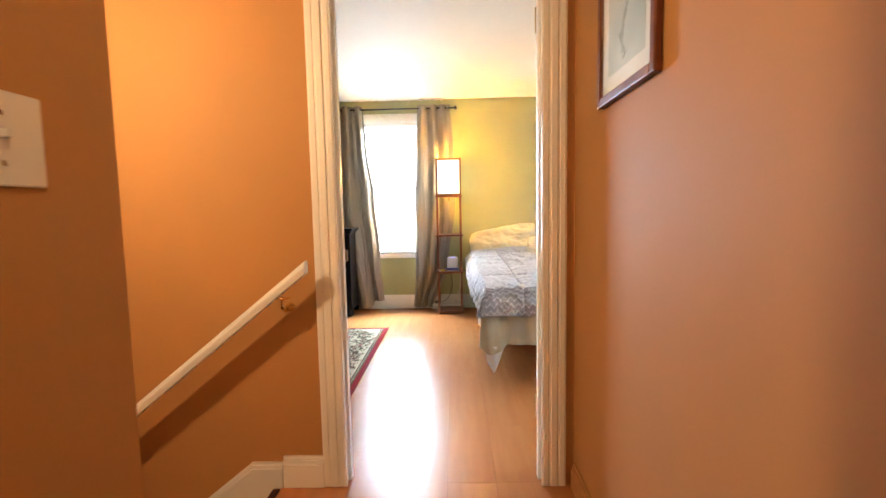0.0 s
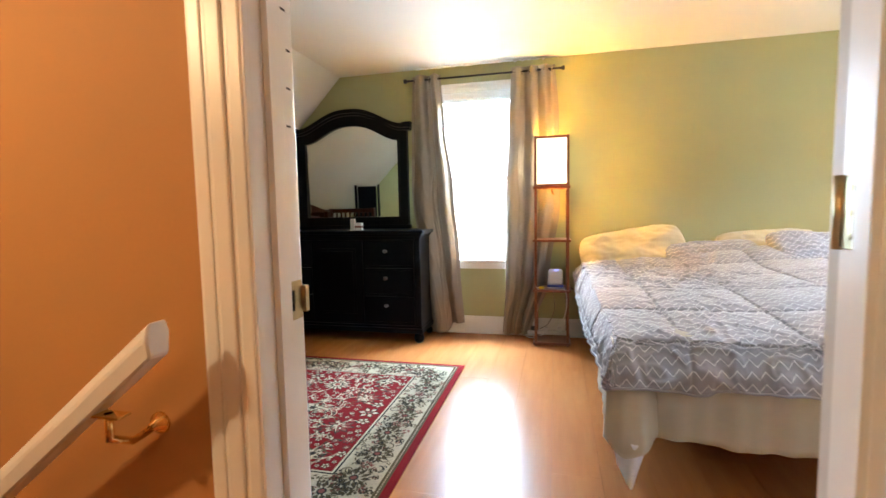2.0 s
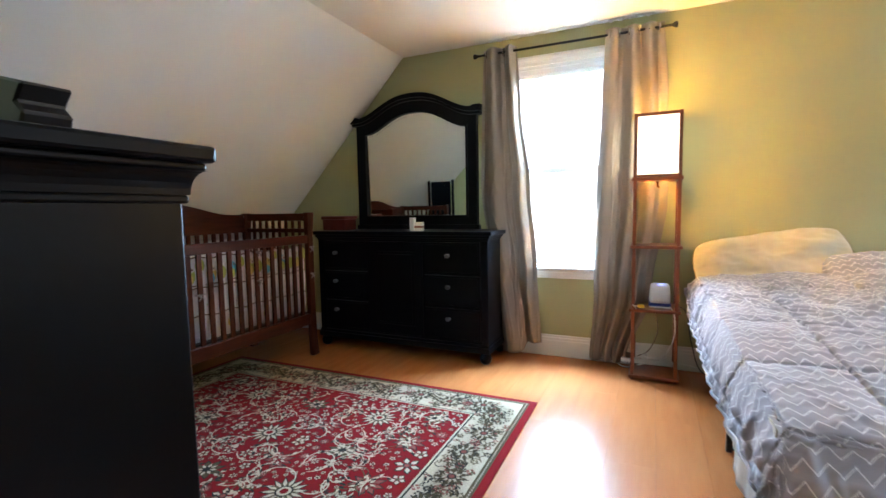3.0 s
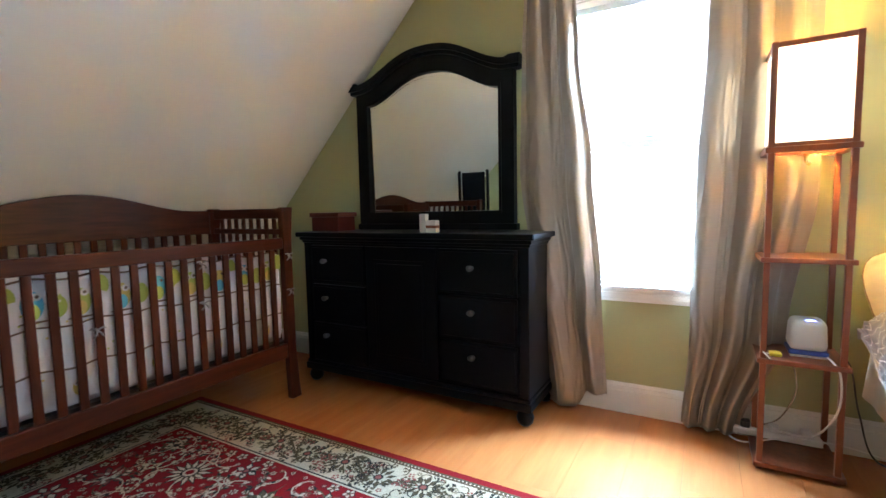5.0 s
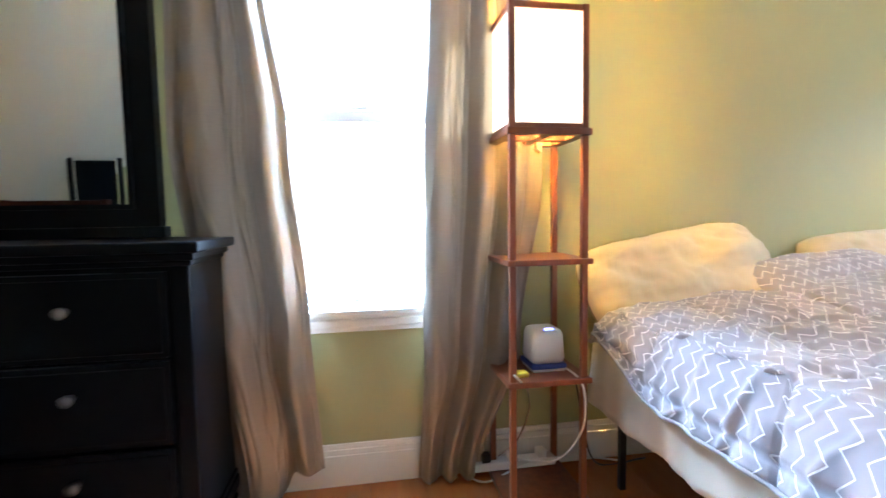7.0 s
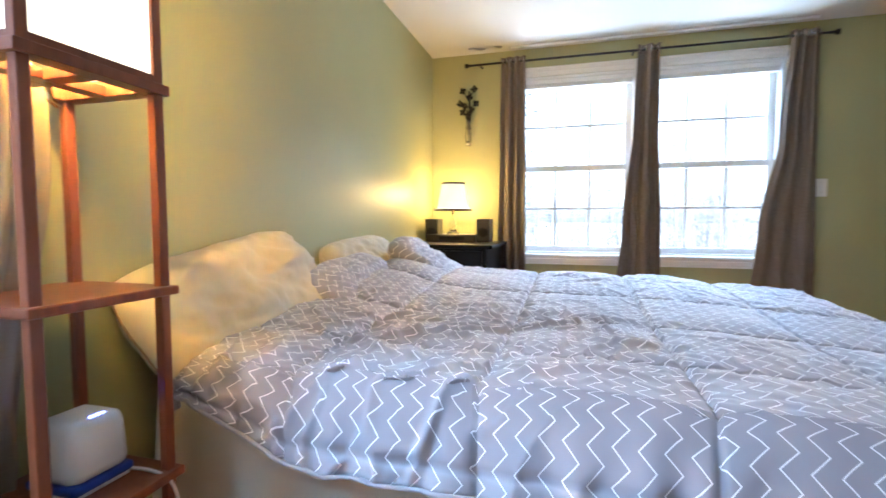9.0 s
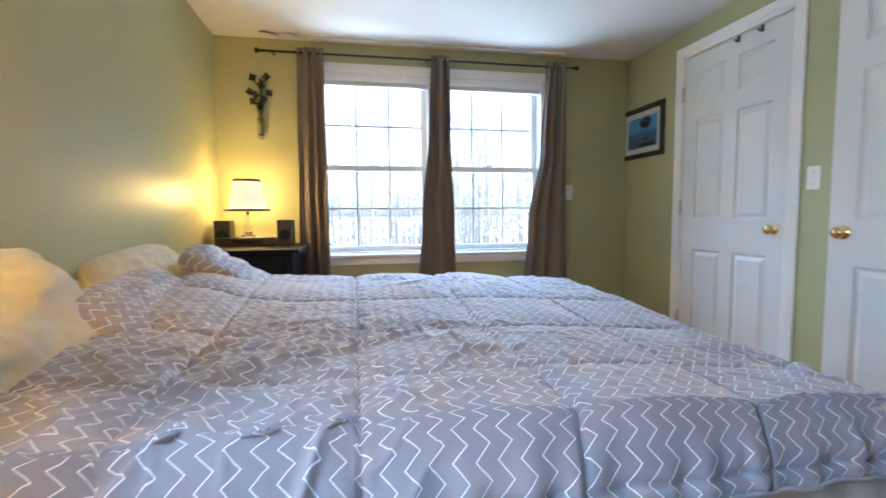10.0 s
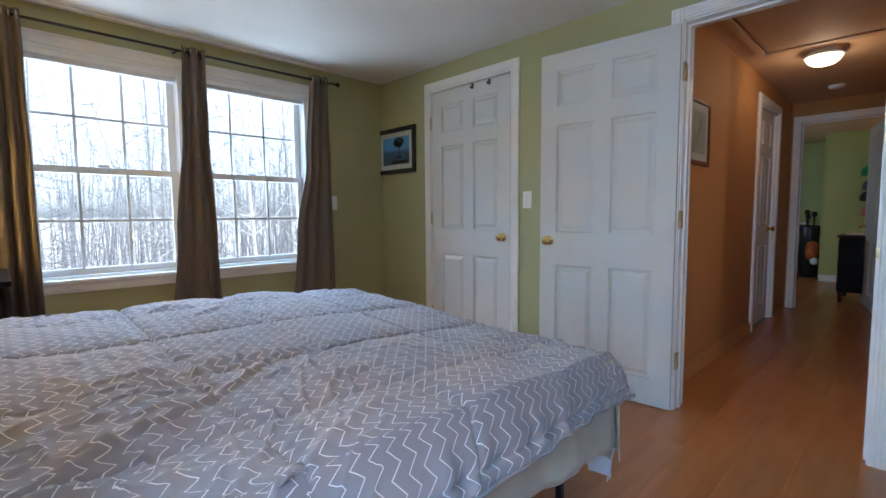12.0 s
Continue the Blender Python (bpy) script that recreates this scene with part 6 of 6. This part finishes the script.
crinkled(4.698, 3.92, 4.698, 5.84, (-1, 0, 0), "crinkled white plastic strip along the ceiling over two windows", 3.0)
crinkled(.72, 6.455, 1.72, 6.455, (0, -1, 0), "crinkled white plastic strip along the ceiling over one window", 6.0)
rt = random.Random(2)
for x0, y0, along, label in ((1.52, 6.44, (1, 0), "curled flakes of peeling ceiling paint by the curtain rod"), (4.66, 5.90, (0, 1), "curled flakes of peeling ceiling paint in the window corner")):
    fl = thing("peeling_paint", (x0, y0, H), label, "paint flake")
    for k in range(8):
        a0, w, dip = k * .032, rt.uniform(.03, .06), rt.uniform(.010, .022)
        def fn(a, b):
            s = a0 + w * a
            q = .035 * b + .012 * math.sin(a * 3 + k)
            return (x0 + along[0] * s - along[1] * q, y0 + along[1] * s - along[0] * q, H - .002 - dip * b * b * (1 + .5 * math.sin(a * 5 + k)))
        part("flake", cloth_mesh("f", fn, 6, 4, None), M["ceiling"], fl)

# ---- far room ----
fd = thing("far_dresser", (1.67, -1.45, 0), "dark wooden dresser beside the open door of the far room", "dresser")
part("dresser_top", box(1.42, 1.96, -1.80, -1.15, .76, .785, .004), M["cherryh"], fd)
part("dresser_body", box(1.44, 1.94, -1.78, -1.17, .12, .76, .004), M["black"], fd)
for i in range(3):
    d = part("drawer", box(1.938, 1.948, -1.75, -1.20, .15 + i * .2, .33 + i * .2, .004), M["black"], fd)
    part("knob", lathe(bmesh.new(), [(.008, .008), (.006, .016), (.014, .024), (.004, .03)], (1.94, -1.475, .24 + i * .2), 'x', 12), M["chrome"], d, smooth=True)
for x in (1.47, 1.91):
    for y in (-1.75, -1.20):
        part("leg", box(x - .02, x + .02, y - .02, y + .02, 0, .12, .004), M["cherry"], fd)
tray = thing("tray_with_pens", (1.78, -1.5, .785), "pale tray lying on the far dresser", "tray")
part("tray_body", box(1.66, 1.90, -1.60, -1.42, .786, .80, .006), M["whiteplastic"], tray)
for k, (z, col, lab) in enumerate(((1.62, (0.02, 0.30, 0.09), "green knitted cap hanging on the wall rack"), (1.42, (0.05, 0.07, 0.09), "dark cap hanging on the wall rack"), (1.26, (0.015, 0.015, 0.018), "black cap hanging on the wall rack"), (1.05, (0.50, 0.13, 0.11), "pink and red cap hanging on the wall rack"))):
    cpt = thing("hanging_cap", (1.80, -3.07, z), lab, "cap")
    cm_ = painted("cap_cloth", col, .85, vary=.3, scale=14)
    bm = bmesh.new()
    lathe(bm, [(.10, -.05), (.105, 0), (.085, .055), (.045, .085), (.01, .092)], (1.80 - .02 * (k % 2), -3.03, z), 'z', 18)
    part("crown", bm, cm_, cpt, smooth=True)
    part("brim", box(1.70, 1.86, -2.95, -2.90, z - .055, z - .045, .004), cm_, cpt)
hk = thing("cap_rack", (1.80, -3.14, 1.3), "white hanging strap rack on the green wall", "rack")
part("strap", box(1.79, 1.81, -3.148, -3.138, .95, 2.1, .002), M["whiteplastic"], hk)
for z in (1.72, 1.52, 1.34, 1.15):
    part("clip", box(1.785, 1.815, -3.138, -3.05, z, z + .012, .003), M["whiteplastic"], hk)
bag = thing("golf_bag", (2.52, -3.6, 0), "dark upright bag with white and orange patches in the far room", "bag")
bm = lathe(bmesh.new(), [(.10, .0), (.13, .06), (.14, .35), (.125, .60), (.135, .80), (.12, .84)], (2.52, -3.6, 0), 'z', 20)
part("bag_body", bm, M["plastic"], bag, smooth=True)
bm = lathe(bmesh.new(), [(.02, 0), (.075, .04), (.09, .16), (.07, .28), (.02, .31)], (2.46, -3.46, .28), 'z', 16)
part("side_pocket", bm, painted("orange_patch", (0.6, 0.13, 0.03), .7, vary=.4, scale=14), bag, smooth=True)
bm = lathe(bmesh.new(), [(.02, 0), (.05, .02), (.055, .08), (.02, .11)], (2.42, -3.40, .22), 'z', 12)
part("white_patch", bm, M["whiteplastic"], bag, smooth=True)
for x, y, z in ((2.47, -3.62, 1.0), (2.54, -3.55, .96), (2.57, -3.66, 1.03)):
    part("club_head", lathe(bmesh.new(), [(.01, -.2), (.012, -.03), (.035, 0), (.04, .03), (.02, .06)], (x, y, z), 'z', 12), M["plastic"], bag, smooth=True)
shf = thing("side_table", (2.72, -3.75, 0), "dark red wooden side table with white shelf boards", "side table")
part("table_top", box(2.55, 3.05, -3.95, -3.70, .80, .83, .004), M["cherryh"], shf)
part("white_board", box(2.57, 3.03, -3.94, -3.70, .86, .88, .004), M["whiteplastic"], shf)
part("board_stand", box(2.75, 2.85, -3.87, -3.78, .83, .86, .004), M["cherryh"], shf)
for x in (2.58, 3.02):
    for y in (-3.92, -3.73):
        part("leg", box(x - .02, x + .02, y - .02, y + .02, 0, .80, .004), M["cherry"], shf)

ss = thing("stair_sconce", (.60, SWY, 1.70), "lit glass wall sconce with a metal collar in the stairwell", "wall lamp")
part("back_plate", lathe(bmesh.new(), [(.055, SWY), (.055, SWY + .012), (.02, SWY + .02), (.012, SWY + .05)], (.60, 0, 1.80), 'y', 20), M["brass"], ss, smooth=True)
part("arm", tube(bmesh.new(), [(.60, SWY + .05, 1.80), (.60, SWY + .14, 1.81), (.60, SWY + .145, 1.79)], .008, 8), M["brass"], ss, smooth=True)
part("collar", lathe(bmesh.new(), [(.03, 1.795), (.085, 1.782), (.088, 1.765), (.082, 1.765), (.02, 1.785)], (.60, SWY + .145, 0), 'z', 24), M["brass"], ss, smooth=True)
o = part("glass_globe", lathe(bmesh.new(), [(.04, 1.77), (.07, 1.74), (.075, 1.70), (.06, 1.66), (.02, 1.635)], (.60, SWY + .145, 0), 'z', 20), M["dome"], ss, "lit frosted glass globe", smooth=True)
o.visible_shadow = False
# ---- hallway light and hatch ----
LC = (1.855, 1.52, 0)
cl = thing("ceiling_light", (1.855, 1.52, H), "lit round frosted glass flush ceiling light with a pale rim", "ceiling light")
part("light_base", lathe(bmesh.new(), [(.09, H), (.092, H - .018), (.118, H - .026), (.126, H - .034), (.122, H - .042), (.112, H - .044)], LC, 'z', 36), M["white"], cl, smooth=True)
o = part("glass_dome", lathe(bmesh.new(), [(.110, H - .044), (.108, H - .056), (.092, H - .080), (.064, H - .098), (.030, H - .106), (.006, H - .108)], LC, 'z', 36), M["dome"], cl, "glowing frosted glass dome", smooth=True)
o.visible_shadow = False
sd = thing("smoke_detector", (1.90, .25, H), "round white smoke detector on the ceiling", "smoke detector")
part("detector_body", lathe(bmesh.new(), [(.062, H), (.062, H - .014), (.05, H - .03), (.02, H - .034)], (1.90, .25, 0), 'z', 24), M["whiteplastic"], sd, smooth=True)
hatch = thing("attic_hatch", (1.80, 2.30, H), "painted attic hatch panel with a trim frame in the ceiling", "attic hatch")
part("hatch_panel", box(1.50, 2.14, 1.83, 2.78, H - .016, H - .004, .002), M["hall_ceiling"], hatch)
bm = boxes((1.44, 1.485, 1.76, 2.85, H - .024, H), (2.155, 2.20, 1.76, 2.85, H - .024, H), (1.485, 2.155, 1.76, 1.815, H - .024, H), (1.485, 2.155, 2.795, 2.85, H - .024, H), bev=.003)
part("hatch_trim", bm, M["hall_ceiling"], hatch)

# ---- outdoors, seen through the windows ----
rng = random.Random(7)
bm = bmesh.new()
for (x0, x1, y0, y1) in ((-80, 90, -80, 90),):
    n = 24
    far = lambda t: 5 + (abs(2 * t - 1) ** 3 * 1500 + abs(2 * t - 1) * 60) * (1 if t > .5 else -1)
    g = [[bm.verts.new((far(i / n), far(j / n), -3.1 + .5 * noise.noise(Vector((i * .7, j * .7, 0))) * (1 if abs(i - n / 2) > 3 or abs(j - n / 2) > 3 else .1))) for j in range(n + 1)] for i in range(n + 1)]
    for i in range(n):
        for j in range(n):
            bm.faces.new((g[i][j], g[i + 1][j], g[i + 1][j + 1], g[i][j + 1]))
part("ground", bm, M["leaflitter"], None, "leaf-covered woodland ground outside", "structure", True, "ground")


def tree(x, y, h, r, mt, seed, label, evergreen=False):
    rr = random.Random(seed)
    t = thing("tree", (x, y, -3.1), label, "tree", "trees outside the windows")
    pts, p = [], Vector((x, y, -3.2))
    lean = Vector((rr.uniform(-.05, .05), rr.uniform(-.05, .05), 1))
    for i in range(9):
        pts.append(p.copy())
        p += lean * h / 8 + Vector((rr.uniform(-.06, .06), rr.uniform(-.06, .06), 0))
    part("trunk", tube(bmesh.new(), pts, [r * (1 - .85 * i / 8) for i in range(9)], 8), mt, t, smooth=True)
    bm = bmesh.new()
    for k in range(44 if not evergreen else 34):
        f = rr.uniform(.22, .97)
        i = min(7, int(f * 8))
        b = pts[i].lerp(pts[i + 1], f * 8 - i)
        a = rr.uniform(0, 6.283)
        ln = h * rr.uniform(.10, .24) * (1.15 - f)
        up = rr.uniform(.1, .9) if not evergreen else rr.uniform(-.25, .1)
        q, seg = b.copy(), []
        d = Vector((math.cos(a), math.sin(a), up)).normalized()
        for s in range(4):
            seg.append(q.copy())
            q += d * ln / 3
            d = (d + Vector((rr.uniform(-.3, .3), rr.uniform(-.3, .3), rr.uniform(-.1, .25)))).normalized()
        br = r * .28 * (1.1 - f)
        tube(bm, seg, [br, br * .7, br * .45, br * .2], 5)
        for s in range(4):
            q0 = seg[1 + s % 3]
            d2 = Vector((rr.uniform(-1, 1), rr.uniform(-1, 1), rr.uniform(-.2, .8))).normalized() * ln * .45
            tube(bm, [q0, q0 + d2 * .5 + Vector((0, 0, .05)), q0 + d2], [br * .35, br * .22, br * .1], 4)
    part("limbs", bm, mt, t, kind="stuff")
    if evergreen:
        bm = bmesh.new()
        for k in range(900):
            f = rr.uniform(.25, 1)
            i = min(7, int(f * 8))
            b = pts[i].lerp(pts[i + 1], f * 8 - i)
            a, rad = rr.uniform(0, 6.283), h * .17 * (1.08 - f) * math.sqrt(rr.random())
            c = b + Vector((math.cos(a) * rad, math.sin(a) * rad, rr.uniform(-.3, .2)))
            s = rr.uniform(.08, .2)
            d1 = Vector((math.cos(a), math.sin(a), rr.uniform(-.5, .1))) * s
            d2 = d1.cross(Vector((rr.uniform(-.4, .4), rr.uniform(-.4, .4), 1))).normalized() * s * .4
            bm.faces.new([bm.verts.new(c + q) for q in (-d1 - d2 * .4, d2 - d1 * .2, d1, -d2)])
        part("foliage", bm, M["needle"], t, kind="stuff")
    return t


for i in range(22):
    x = rng.uniform(15, 40)
    y = 4.6 + (x - 1.5) * rng.uniform(-.62, .55)
    pale = rng.random() < .3
    tree(x, y, rng.uniform(11, 19), rng.uniform(.06, .15) * (.8 if pale else 1), M["birch" if pale else "bark"], i, "bare pale birch tree in the woods outside" if pale else "bare grey tree in the woods outside")
tree(27, 8.2, 14, .16, M["bark"], 100, "tall evergreen tree in the woods outside", True)

# far woods as a flat band of thin trunks and undergrowth
bm = bmesh.new()
for k in range(1300):
    a = rng.uniform(-.75, .72)
    d = rng.uniform(30, 58)
    x, y = 1.5 + d * math.cos(a), 4.6 + d * math.sin(a)
    h = rng.uniform(1, 13)
    r = rng.uniform(.015, .055)
    tube(bm, [(x, y, -3.3), (x + rng.uniform(-.7, .7), y + rng.uniform(-.7, .7), h * .4), (x + rng.uniform(-1.6, 1.6), y + rng.uniform(-1.6, 1.6), h)], [r, r * .6, r * .15], 4)
for k in range(7000):
    a, d = rng.uniform(-.75, .72), rng.uniform(26, 55)
    p = Vector((1.5 + d * math.cos(a), 4.6 + d * math.sin(a), -3 + 11 * rng.random() ** 1.6))
    q = Vector((rng.uniform(-1, 1), rng.uniform(-1, 1), rng.uniform(-.3, 1.0))).normalized() * rng.uniform(.6, 2.4)
    tube(bm, [p, p + q * .5 + Vector((0, 0, -.12)), p + q], [.024, .016, .006], 3)
part("far_woods", bm, M["farbark"], None, "distant bare woods beyond the yard", "stuff", category="woods")

# ---- the laminate floor, plank by plank ----


def plank_mesh(w, l):
    bm = box(0, w, 0, l, -.012, 0)
    return mesh_of("plank", bm, M["plank"])


full = {}
PW, PL = .192, 1.21


def lay(name, x0, x1, y0, y1, label, seed, xa=None):
    fl = tagged(new(name), label, "floor", kind="structure")
    r = random.Random(seed)
    base = 1.253
    i0 = math.floor((x0 - base) / PW)
    i = i0
    while base + i * PW < x1 - .002:
        a, b = max(x0, base + i * PW), min(x1, base + (i + 1) * PW)
        start = -20 + ((i * .397) % 1) * PL
        y = start + math.floor((y0 - start) / PL) * PL
        while y < y1 - .002:
            c, d = max(y0, y), min(y1, y + PL)
            if b - a > .004 and d - c > .004:
                key = (round(b - a, 4), round(d - c, 4))
                if key not in full:
                    full[key] = plank_mesh(b - a - .0007, d - c - .0007)
                p = new("plank", full[key])
                p.location = (a + .0002, c + .00015, 0)
                p.parent = fl
            y += PL
        i += 1
    return fl


lay("floor_bedroom", KX, E, MID - .04, N, "glossy honey oak laminate floor laid in long planks", 1)
lay("floor_hall", HW, HE, END - .06, SWY, "honey oak laminate floor of the hallway", 2)
lay("floor_landing", TOPX + .005, HE, SWY, MID - .04, "honey oak laminate floor at the stair head", 3)
lay("floor_far_room", -.6, 3.9, -4.2, END - .06, "honey oak laminate floor of the far room", 4)
